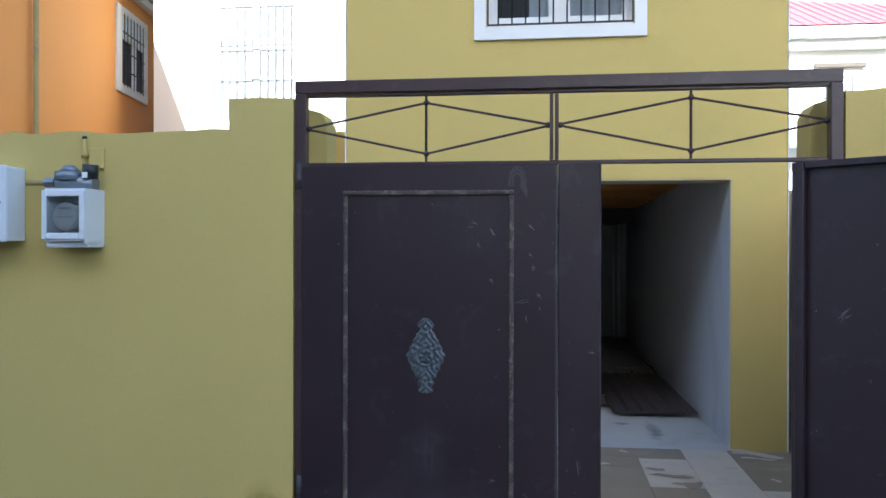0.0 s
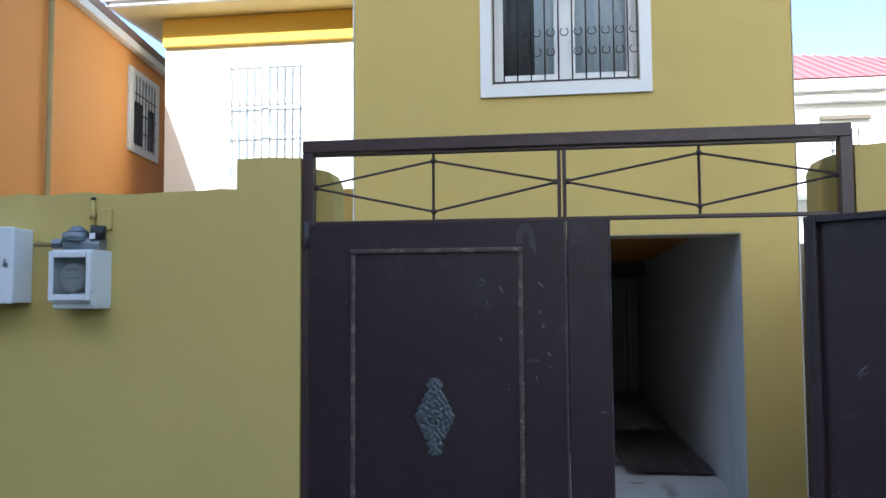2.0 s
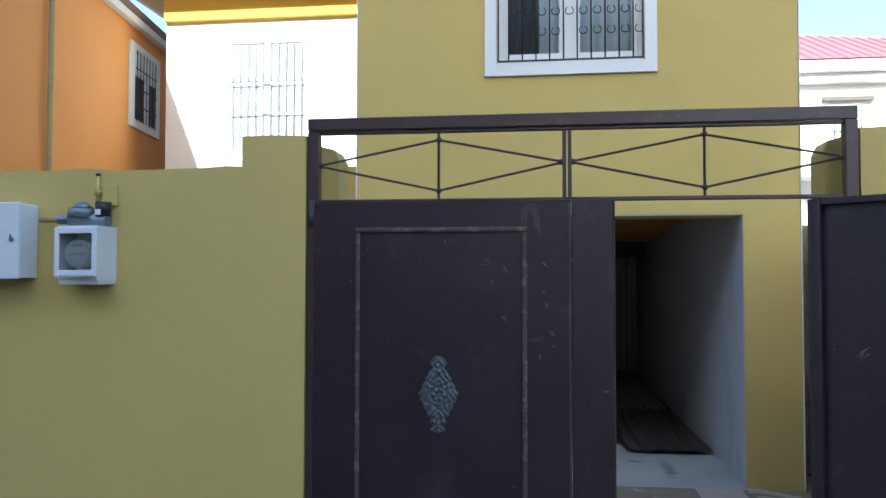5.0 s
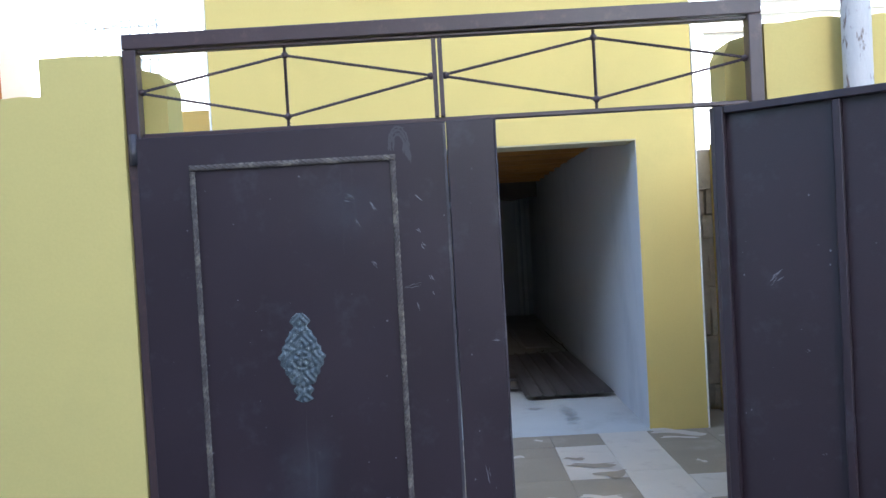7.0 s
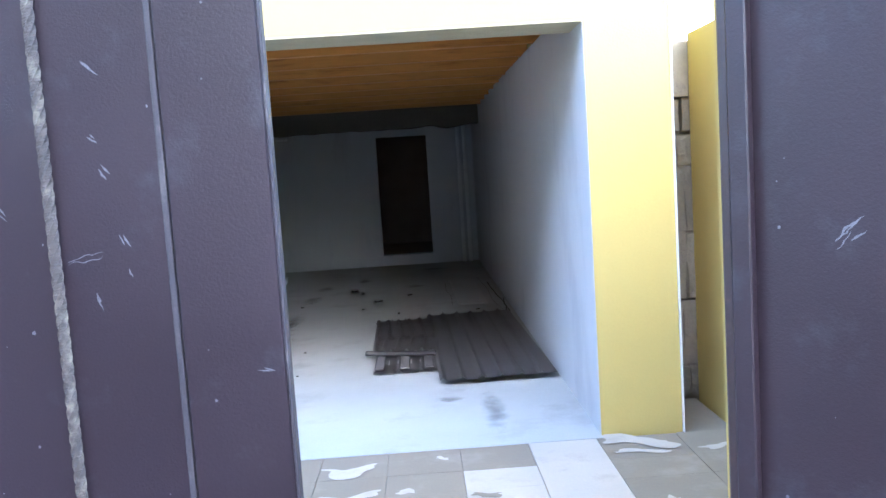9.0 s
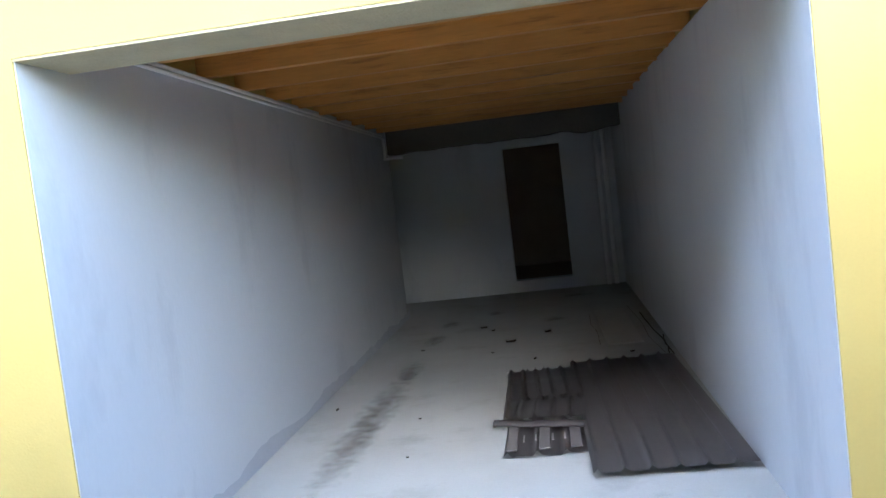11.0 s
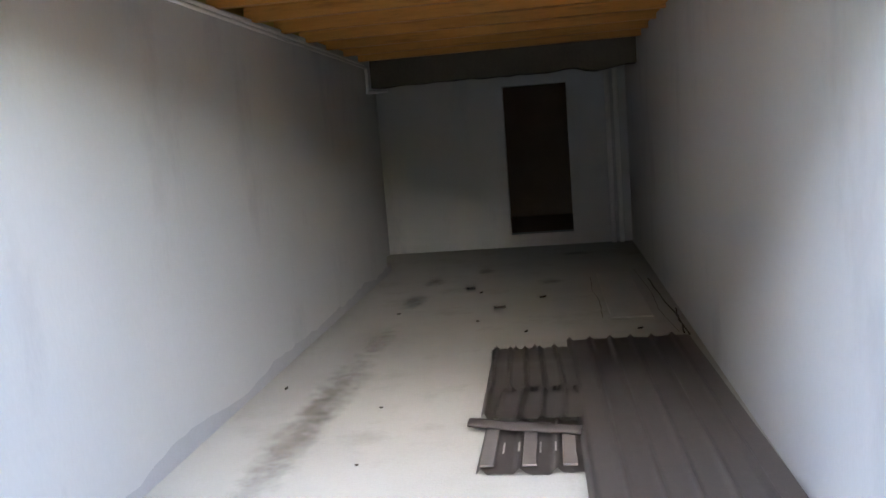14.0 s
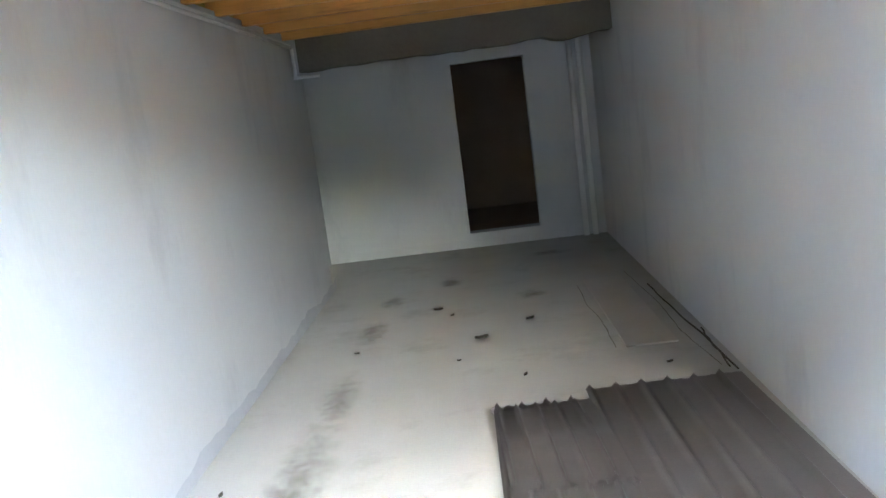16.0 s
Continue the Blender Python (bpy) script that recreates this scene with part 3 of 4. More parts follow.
for x, z, a, l in ((0.235, 1.33, -0.8, 0.09), (0.25, 1.31, -0.6, 0.07), (0.225, 1.3, -0.9, 0.05), (0.8, 1.0, -1.2, 0.1), (0.83, 0.8, -1.3, 0.08), (0.36, 1.0, 0.5, 0.02), (0.4, 0.55, 0.6, 0.02), (0.3, 0.3, 0.3, 0.025), (0.7, 0.5, 0.4, 0.02), (0.62, 0.25, 0.4, 0.02)):
    scrape(leaf_r, x, z, a, l, 0.0008, 0.0003)
tagged(part("paint_chips", chips(40, 0.06, 1.1, 0.02, 1.9, 0.0012, 0.0055), SCUFF, leaf_r, "pale chips in the paint"), kind="stuff")
for o in leaf_r.children:      # the ribs face the street
    o.data.transform(Matrix.Diagonal((1, -1, 1, 1)))
    o.data.flip_normals()
leaf_r.matrix_world = pose(2.01, 5.15, 0, 0, 0, 0) @ Matrix.Rotation(math.atan2(-0.34, 0.41), 4, "Z")
# ---- street side: pole, meter boxes, pipes ----
pole = thing("utility_pole", "peeling grey steel pole standing against the wall", "pole", (2.61, 5.035, -0.1))
part("shaft", tube(bmesh.new(), (0, 0, 0), (0, 0, 6.0), 0.062, 20, 0, 12), POLE, pole)
part("foot_plate", bev(boxes((-0.075, 0.075, -0.075, 0.075, 0.0, 0.02)), 0.005, 1), BEAM, pole)

meter = thing("meter_box", "white enamel gas meter box with a glazed front", "meter box", (-1.925, 5.08, 1.825))
bm = bmesh.new()
prof = [(0, -0.16), (-0.26, -0.13), (-0.26, 0.11), (-0.2, 0.155), (0, 0.165)]
X0, X1 = -0.125, 0.125
box(bm, X0, X0 + 0.012, -0.2, -0.002, -0.12, 0.14)
box(bm, X1 - 0.012, X1, -0.2, -0.002, -0.155, 0.15)
box(bm, X0 + 0.012, X1 - 0.012, -0.2, -0.002, 0.135, 0.15)
box(bm, X0 + 0.012, X1 - 0.012, -0.2, -0.002, -0.14, -0.125)
box(bm, X0 + 0.012, X1 - 0.012, -0.014, -0.002, -0.125, 0.135)
part("body", bm, BOX, meter)
door = part("door_frame", bev(boxes((X0, X0 + 0.03, -0.215, -0.201, -0.13, 0.14), (X1 - 0.03, X1, -0.215, -0.201, -0.13, 0.14), (X0 + 0.03, X1 - 0.03, -0.215, -0.201, 0.105, 0.14), (X0 + 0.03, X1 - 0.03, -0.215, -0.201, -0.13, -0.095)), 0.004, 1), BOX, meter)
pane = part("pane", boxes((X0 + 0.031, X1 - 0.031, -0.21, -0.206, -0.094, 0.104)), GLASS, meter)
pane.visible_shadow = False
bm = bmesh.new()
tube(bm, (0.005, -0.19, -0.005), (0.005, -0.02, -0.005), 0.078, 28)
tube(bm, (0.005, -0.197, -0.005), (0.005, -0.1901, -0.005), 0.068, 28)
part("meter", bm, DIAL, meter, "round grey-beige gas meter behind the pane")
part("dial_print", boxes((-0.03, 0.04, -0.1995, -0.1975, 0.035, 0.046), (-0.045, 0.055, -0.1995, -0.1975, -0.01, -0.004)), INK, meter)
for z in (-0.08, 0.06):
    part("hinge", boxes((X1 - 0.004, X1 + 0.006, -0.222, -0.19, z, z + 0.035)), BOX, meter)
part("skirt", bev(boxes((X0, X1, -0.17, -0.002, -0.175, -0.142)), 0.01, 2), BOX, meter)

reg = thing("gas_regulator", "grey gas regulator with black cap on yellow pipe", "regulator", (-1.965, 5.0, 1.985))
bm = tube(bmesh.new(), (0, 0, 0.035), (0, 0, 0.07), 0.062, 20)
tube(bm, (0, 0, 0.07), (0, 0, 0.1), 0.05, 20, 0, 1, 0.02)
part("diaphragm_case", bm, STEEL, reg)
part("valve_body", tube(bmesh.new(), (-0.05, 0, 0.02), (0.12, 0, 0.02), 0.035, 14), STEEL, reg)
part("cap", tube(bmesh.new(), (0.1, -0.01, 0.04), (0.105, -0.015, 0.1), 0.034, 14), BLACK, reg)
part("tag", boxes((0.085, 0.11, -0.052, -0.05, 0.04, 0.065)), WHITE, reg)
part("inlet_pipe", tube(bmesh.new(), (-0.2, 0.0, 0.025), (-0.05, 0, 0.025), 0.013, 12), BRASS, reg)
part("union_nut", tube(bmesh.new(), (-0.11, 0, 0.025), (-0.065, 0, 0.025), 0.024, 6), STEEL, reg)
part("outlet_pipe", tube(bmesh.new(), (0.02, 0, -0.04), (0.02, 0, 0.01), 0.018, 12), STEEL, reg)
part("bracket", boxes((-0.02, 0.02, 0.03, 0.079, 0.0, 0.02)), STEEL, reg)
reg.scale = (1.3, 1.2, 1.3)
riser = thing("gas_riser", "short yellow pipe and capped box on the wall", "pipe", (-1.93, 5.08, 2.1))
part("pipe", tube(bmesh.new(), (0.02, -0.02, 0.0), (0.02, -0.02, 0.17), 0.011, 10), YELLOW_OLD, riser)
part("pipe_cap", tube(bmesh.new(), (0.02, -0.02, 0.17), (0.02, -0.02, 0.185), 0.014, 10), BLACK, riser)
part("coupling", tube(bmesh.new(), (0.02, -0.02, 0.06), (0.02, -0.02, 0.09), 0.02, 8), BRASS, riser)
part("cover_box", bev(boxes((0.045, 0.135, -0.022, -0.002, 0.0, 0.12)), 0.004, 1), YELLOW_OLD, riser, "painted-over cover plate")
cab = thing("meter_cabinet", "white steel meter cabinet with a small lock", "cabinet", (-2.485, 5.08, 1.9))
part("body", bev(boxes((-0.26, 0.2, -0.17, -0.002, -0.215, 0.205)), 0.006, 1), BOX, cab)
dr = part("door", bev(boxes((-0.265, 0.205, -0.188, -0.172, -0.22, 0.21)), 0.005, 1), BOX, cab)
part("lock", tube(bmesh.new(), (0.165, -0.2, 0.0), (0.165, -0.188, 0.0), 0.012, 12), STEEL, dr)
part("key_tab", boxes((0.16, 0.17, -0.206, -0.2, -0.005, 0.03)), STEEL, dr)

# ---- house window ----
win = thing("window_1", "white-framed upstairs window behind a black scrolled grille", "window", (0, FRONT_Y, 0), kind="structure")
def rect_frame(x0, x1, z0, z1, w, y0, y1):
    return boxes((x0, x0 + w, y0, y1, z0, z1), (x1 - w, x1, y0, y1, z0, z1), (x0 + w, x1 - w, y0, y1, z0, z0 + w), (x0 + w, x1 - w, y0, y1, z1 - w, z1))
part("surround", rect_frame(0.1, 1.535, 3.412, 4.88, 0.1, -0.03, -0.002), WHITE, win, "white painted window surround")
part("window_frame", rect_frame(W0, W1, WZ0, WZ1, 0.05, 0.06, 0.12), WHITE, win)
part("mullion", boxes((0.775, 0.86, 0.06, 0.12, WZ0 + 0.05, WZ1 - 0.05)), WHITE, win)
for x0, x1 in ((W0 + 0.052, 0.773), (0.862, W1 - 0.052)):
    part("sash", rect_frame(x0, x1, WZ0 + 0.052, WZ1 - 0.052, 0.045, 0.07, 0.11), WHITE, win)
    p = part("pane", boxes((x0 + 0.046, x1 - 0.046, 0.086, 0.092, WZ0 + 0.098, WZ1 - 0.098)), GLASS, win)
    p.visible_shadow = False
def drape(x0, x1, y, z0, z1, waves, amp):
    bm = bmesh.new()
    n = 60
    a = [(x0 + (x1 - x0) * i / n, y + amp * math.sin(i / n * math.tau * waves)) for i in range(n + 1)]
    for (xa, ya), (xb, yb) in zip(a, a[1:]):
        f = bm.faces.new([bm.verts.new(q) for q in ((xa, ya, z0), (xb, yb, z0), (xb, yb, z1), (xa, ya, z1))])
        f.smooth = True
    bmesh.ops.remove_doubles(bm, verts=bm.verts[:], dist=0.0005)
    sol = bmesh.ops.solidify(bm, geom=bm.faces[:], thickness=0.003)
    return bm
tagged(part("curtain", drape(0.3, 0.56, 0.136 + FRONT_Y, 3.56, 4.78, 3, 0.008), CURTAIN), "dark grey curtain drawn beside the pane", "curtain")
tagged(part("curtain", drape(0.56, 1.43, 0.136 + FRONT_Y, 3.53, 4.78, 8, 0.008), SHEER), "pale sheer curtain across the window", "curtain")
setting("wall_upper_room", boxes((-0.82, 2.42, 10.0, 10.1, 2.7, 6.3)), PALE, "plain wall of the upstairs room", "wall")
gr = thing("window_grille", "black iron window grille with scrolls", "grille", (0, FRONT_Y - 0.035, 0))
part("grille_frame", rect_frame(W0 + 0.01, W1 - 0.01, WZ0 + 0.005, WZ1, 0.014, -0.007, 0.007), BAR, gr)
for z in (4.32, 4.44):
    part("cross_bar", boxes((W0 + 0.025, W1 - 0.025, -0.005, 0.005, z, z + 0.012)), BAR, gr)
for i in range(10):
    x = W0 + 0.115 * (i + 1) - 0.01
    if 0.78 < x < 0.83:
        continue
    part("bar", tube(bmesh.new(), (x, 0, WZ0 + 0.02), (x, 0, WZ1 - 0.015), 0.0065, 8), BAR, gr)
    for zc, sgn in ((3.95, 1), (3.78, 1)):
        if zc < 3.9 and (i < 2 or i == 4):
            continue
        pts = [(x + 0.05 + (0.04 - 0.0022 * abs(k - 5)) * math.cos(q), -0.004, zc + 0.035 * math.sin(q)) for k, q in enumerate([math.pi - 0.9 + 0.5 * k for k in range(11)])]
        part("scroll", chain(bmesh.new(), pts, 0.0045, 6), BAR, gr)

# ---- neighbouring houses ----
def grille_window(parent, x0, x1, z0, z1, y, nbar, frame_m, bar_m, pane_m):
    w = part("window", rect_frame(x0 - 0.1, x1 + 0.1, z0 - 0.1, z1 + 0.1, 0.1, y - 0.05, y - 0.002), frame_m, parent)
    part("mullion", boxes(((x0 + x1) / 2 - 0.04, (x0 + x1) / 2 + 0.04, y - 0.04, y - 0.004, z0, z1), (x0, (x0 + x1) / 2 - 0.04, y - 0.04, y - 0.004, z0 + (z1 - z0) * 0.66, z0 + (z1 - z0) * 0.7), ((x0 + x1) / 2 + 0.04, x1, y - 0.04, y - 0.004, z0 + (z1 - z0) * 0.66, z0 + (z1 - z0) * 0.7)), frame_m, w)
    part("pane", boxes((x0, x1, y - 0.012, y - 0.003, z0, z1)), pane_m, w)
    for i in range(nbar):
        x = x0 + (x1 - x0) * (i + 0.5) / nbar
        part("bar", tube(bmesh.new(), (x, y - 0.07, z0), (x, y - 0.07, z1), 0.011, 6), bar_m, w)
    for k in (0.35, 0.62):
        part("cross_bar", boxes((x0, x1, y - 0.08, y - 0.06, z0 + (z1 - z0) * k, z0 + (z1 - z0) * k + 0.02)), bar_m, w)
    return w

cream = thing("house", "sunlit cream house with deep eaves and brown metal roof", "house", (0, 12.05, -0.1))
part("wall", boxes((-5.0, -1.2, 0, 7.0, 0, 6.0)), CREAM, cream)
part("soffit", boxes((-5.5, -1.1, -0.62, 0, 6.0, 6.04), (-5.5, -5.0, 0, 7.0, 6.0, 6.04)), SOFFIT, cream)
part("fascia", bev(boxes((-5.55, -1.1, -0.7, -0.621, 6.0, 6.2), (-5.58, -5.501, -0.7, 7.5, 6.0, 6.2)), 0.01, 1), WHITE, cream)
part("gutter", boxes((-5.6, -1.1, -0.77, -0.702, 6.06, 6.14)), PALE, cream)
bm = bmesh.new()
for i in range(24):
    xa = -5.55 + i * 0.18
    rise = 2.0
    x1 = xa + 0.18
    sa, sb = min(1, max(0.0, (xa + 5.6) / 4.0)), min(1, max(0.0, (x1 + 5.6) / 4.0))
    p = [bm.verts.new(q) for q in ((xa, -0.72, 6.2), (x1, -0.72, 6.2), (x1, -0.72 + 4.3 * sb, 6.2 + rise * sb), (xa, -0.72 + 4.3 * sa, 6.2 + rise * sa))]
    bm.faces.new(p)
    box(bm, xa - 0.015, xa + 0.015, -0.72, -0.69, 6.2, 6.24)
    tube(bm, (xa, -0.72, 6.215), (xa, -0.72 + 4.3 * sa + 0.01, 6.215 + rise * sa), 0.022, 4)
part("roof", bm, MAUVE, cream)
grille_window(cream, -4.0, -2.85, 3.6, 5.22, 0.0, 10, WHITE, STEEL, SHEER)
part("cove", boxes((-5.0, -1.2, -0.1, -0.003, 5.58, 5.99)), GOLD, cream, "golden painted band under the eaves")
part("sill", bev(boxes((-4.25, -2.7, -0.12, -0.002, 3.38, 3.47)), 0.01, 1), WHITE, cream)
part("plinth", boxes((-5.02, -1.2, -0.02, -0.002, 0, 3.3)), YELLOW, cream)

orange = thing("house", "orange painted house with white gutter and barred window", "house")
part("wall", boxes((-6.0, 0, 0, 11.0, 0, 5.6)), ORANGE, orange)
part("gutter", bev(boxes((0.002, 0.12, -0.1, 11.1, 5.5, 5.62)), 0.02, 2), PALE, orange)
part("roof", boxes((-6.2, 0.1, -0.2, 11.2, 5.64, 5.76)), MAUVE, orange)
part("drainpipe", tube(bmesh.new(), (0.05, 3.35, 0), (0.05, 3.35, 5.5), 0.032, 12), YELLOW_RAW, orange, "olive painted drainpipe")
w = part("window", boxes((0.002, 0.035, 5.82, 6.0, 4.02, 5.28), (0.002, 0.035, 6.9, 7.08, 4.02, 5.28), (0.002, 0.035, 6.0, 6.9, 4.02, 4.15), (0.002, 0.035, 6.0, 6.9, 5.15, 5.28)), WHITE, orange)
part("pane", boxes((0.003, 0.012, 6.0, 6.9, 4.15, 5.15)), BAR, w)
part("transom", boxes((0.013, 0.04, 6.0, 6.9, 4.8, 4.85), (0.013, 0.04, 6.42, 6.48, 4.15, 4.8)), WHITE, w)
part("pane_curtain", boxes((0.0125, 0.018, 6.0, 6.9, 4.85, 5.15), (0.0125, 0.018, 6.48, 6.62, 4.15, 4.8)), SHEER, w)
for i in range(7):
    part("bar", tube(bmesh.new(), (0.045, 6.06 + i * 0.13, 4.12), (0.045, 6.06 + i * 0.13, 5.18), 0.007, 6), BAR, w)
for z in (4.35, 4.62, 4.9):
    part("cross_bar", boxes((0.04, 0.05, 6.0, 6.9, z, z + 0.015)), BAR, w)
orange.matrix_world = pose(-4.62, 6.0, -0.1, 0, 0, 8.1)

pink = thing("house", "white two-storey house with a red metal roof", "house", (0, 20, -0.1))
part("wall", boxes((3.4, 12.5, 0, 8, 0, 6.35)), PALE, pink)
part("fascia", bev(boxes((3.0, 13.0, -0.5, -0.3, 6.4, 6.66)), 0.03, 2), WHITE, pink)
part("cornice", bev(boxes((3.2, 12.7, -0.3, 0, 6.2, 6.42)), 0.03, 2), PALE, pink)
bm = bmesh.new()
p = [bm.verts.new(q) for q in ((2.9, -0.55, 6.66), (13.0, -0.55, 6.66), (13.0, 8.5, 6.66), (2.9, 8.5, 6.66), (5.0, 4, 8.6), (6.2, 4, 8.6))]
for f in ((0, 1, 5, 4), (1, 2, 5), (2, 3, 4, 5), (3, 0, 4)):
    bm.faces.new([p[i] for i in f])
for i in range(40):
    x = 3.1 + i * 0.25
    k = min(1.0, (x - 2.9) / 2.1, (13.0 - x) / 6.8)
    tube(bm, (x, -0.55, 6.67), (x, -0.55 + 4.5 * k, 6.67 + 1.93 * k), 0.02, 4)
part("roof", bm, PINK, pink)
grille_window(pink, 6.9, 7.6, 4.3, 5.6, 0.0, 5, PALE, BAR, SHEER)
part("window_hood", bev(boxes((6.7, 7.8, -0.15, -0.06, 5.8, 5.9)), 0.01, 1), BEAM, pink)
part("balcony_slab", bev(boxes((5.2, 6.6, -1.0, -0.1, 4.0, 4.25)), 0.02, 1), PALE, pink)

# ---- garage: pipes, trim ----
trimp = thing("conduit", "pale wall-top conduit strip dropping at the far corner", "conduit", (GX0, 0, 0), kind="structure")
for lift, wide in ((-0.052, 0.03), (-0.02, 0.02)):
    part("strip", tube(bmesh.new(), (wide / 2, 8.02, joist_z(8.02) + lift), (wide / 2, 14.42, joist_z(14.42) + lift), 0.012, 8), WHITE, trimp)
part("drop_pipe", tube(bmesh.new(), (0.02, 14.43, 2.0), (0.02, 14.43, 2.25), 0.016, 10), WHITE, trimp)
part("return_pipe", tube(bmesh.new(), (0.0, 14.43, 2.0), (0.22, 14.5, 2.0), 0.016, 10), WHITE, trimp)
dp = thing("drainpipe", "white plastic drainpipe in the far corner", "pipe", (1.98, BY - 0.05, 0))
part("pipe", tube(bmesh.new(), (0, 0, 0), (0, 0, 2.28), 0.03, 12), WHITE, dp)
part("pipe", tube(bmesh.new(), (0.1, 0, 0), (0.1, 0, 2.28), 0.03, 12), WHITE, dp)
bm = bmesh.new()
prev = None
for i in range(90):
    y = FRONT_Y + 0.3 + i * 0.0785
    h = 0.085 + 0.07 * noise.noise(Vector((y * 1.3, 2, 0))) + 0.04 * noise.noise(Vector((y * 6, 2, 0)))
    cur = (bm.verts.new((GX0 + 0.005, y, 0.001)), bm.verts.new((GX0 + 0.005, y, max(h, 0.03))))
    if prev:
        bm.faces.new((prev[0], cur[0], cur[1], prev[1]))
    prev = cur
setting("baseboard", bm, DAMP, "uneven damp grey band along the wall foot", "baseboard")

# stains on the floor
def stain(name, cx, cy, rx, ry, seed, n=24):
    bm = bmesh.new()
    bm.faces.new([bm.verts.new((math.cos(k / n * math.tau), math.sin(k / n * math.tau), 0)) for k in range(n)])
    ob = part(name, bm, SOFT_STAIN, garage_floor)
    ob.location = (cx, cy, 0.0035 + (seed * 7 % 23) * 0.0001)
    ob.scale = (rx * 1.5, ry * 1.5, 1)
    return ob
def wall_stain(parent, x, y, z, rx, rz, material, name="stain"):
    bm = bmesh.new()
    bm.faces.new([bm.verts.new((math.cos(k / 24 * math.tau), 0, math.sin(k / 24 * math.tau))) for k in range(24)])
    ob = part(name, bm, material, parent)
    ob.location = (x, y, z)
    ob.scale = (rx, 1, rz)
for k, (x, z, rx, rz) in enumerate(((-1.2, 0.13, 0.26, 0.16), (-0.85, 0.16, 0.2, 0.22), (-1.0, 0.08, 0.3, 0.1), (-1.7, 0.1, 0.4, 0.1), (-2.3, 0.1, 0.5, 0.12), (-3.1, 0.1, 0.5, 0.1))):
    wall_stain(wall_left, x, 5.0775 - 0.0004 * k, z, rx, rz, SOFT_DAMP, "damp_stain")
# Dust on the leaf; the low bluish patches also paint in reflected sky.
for k, (x, z, rx, rz) in enumerate(((0.07, 0.45, 0.22, 0.42), (-0.2, 0.25, 0.3, 0.2), (0.4, 0.25, 0.35, 0.2), (0.3, 1.75, 0.28, 0.22), (-0.5, 0.2, 0.12, 0.2))):
    wall_stain(leaf_l, x, -0.0353 - 0.0001 * k - 0.0003, z, rx, rz, SOFT_DUST_SHEEN, "dust_patch")
for k, (cx, cy, rx, ry) in enumerate(((-0.12, 9.75, 0.13, 0.85), (-0.1, 10.6, 0.14, 0.75), (-0.08, 11.7, 0.1, 0.4), (-0.05, 13.1, 0.1, 0.3), (0.02, 14.0, 0.1, 0.2), (0.42, 13.6, 0.05, 0.1), (1.2, 13.75, 0.12, 0.15),
                                      (1.5, 15.4, 0.2, 0.12), (0.5, 14.5, 0.1, 0.14), (1.68, 8.2, 0.07, 0.38), (1.42, 8.5, 0.09, 0.06))):
    stain("stain", cx, cy, rx, ry, k * 2.3 + 0.7)
for pts in (((1.6, 12.1), (1.61, 12.7), (1.57, 13.2), (1.58, 13.9)), ((2.1, 11.6), (2.05, 12.3), (2.07, 13.0), (2.02, 14.3))):
    bm = bmesh.new()
    prev = None
    for (xa, ya), (xb, yb) in zip(pts, pts[1:]):
        for q in range(9):
            x, y = xa + (xb - xa) * q / 9, ya + (yb - ya) * q / 9
            x += 0.008 * noise.noise(Vector((y * 7, pts[0][0], 0)))
            w = 0.002 + 0.005 * abs(noise.noise(Vector((y * 11, 4, 0))))
            cur = (bm.verts.new((x - w, y, 0.0065)), bm.verts.new((x + w, y, 0.0065)))
            if prev:
                bm.faces.new((prev[0], cur[0], cur[1], prev[1]))
            prev = cur
    part("crack", bm, CRACK, garage_floor, "dark crack in the concrete")

# ---- roofing sheets ----
def rib_z(u):
    """Flat pans between round ribs, one period a unit long."""
    f = u % 1.0
    return 0.5 - 0.5 * math.cos(math.tau * f / 0.32) if f < 0.32 else 0.0
def sheet(name, label, w, l, ribs, amp, m, jagged=0.0, steps=0, group="loose roofing sheets", sag=0.0):
    bm = bmesh.new()
    nx, ny = ribs * 12, max(8, int(l * 14))
    top, g = {}, {}
    for j in range(ny + 1):
        for i in range(nx + 1):
            u = i / nx * ribs
            yy = l * j / ny
            if j in (0, ny):
                yy += jagged * noise.noise(Vector((i * 0.35, j, w)))
            z = 0.008 + amp * rib_z(u) + 0.004 * noise.noise(Vector((i * 0.1, j * 0.2, w * 9))) + sag * math.sin(math.pi * j / ny)
            if steps:
                z += 0.014 * ((j / ny * steps) % 1.0)
            g[i, j] = bm.verts.new((w * i / nx - w / 2, yy, z))
    for j in range(ny):
        for i in range(nx):
            bm.faces.new((g[i, j], g[i + 1, j], g[i + 1, j + 1], g[i, j + 1])).smooth = True
    bmesh.ops.solidify(bm, geom=bm.faces[:], thickness=0.003)
    ob = tagged(part(name, bm, SHEET), label, "roofing sheet", group)
    ob.matrix_world = m
    return ob
sheet("roofing_sheet", "long dark brown ribbed roofing sheet lying on concrete", 0.82, 2.53, 6, 0.024, pose(1.775, 8.82, 0.04, 0, 0, 1.2), 0.014)
sheet("roofing_sheet", "short offcut of dark tile-profile roofing sheet", 0.52, 1.35, 4, 0.036, pose(1.1, 9.95, 0.004, 0, 0, 1), 0.03, 3)
sheet("roofing_sheet", "creased offcut of dark roofing sheet on the pile", 0.5, 0.98, 5, 0.026, pose(1.12, 10.22, 0.08, -2.8, 0, 3), 0.04, 2, sag=0.01)
sheet("roofing_sheet", "small curled offcut of dark roofing sheet", 0.45, 0.52, 4, 0.028, pose(1.15, 9.74, 0.078, -3.5, 0, -1), 0.025, sag=0.008)
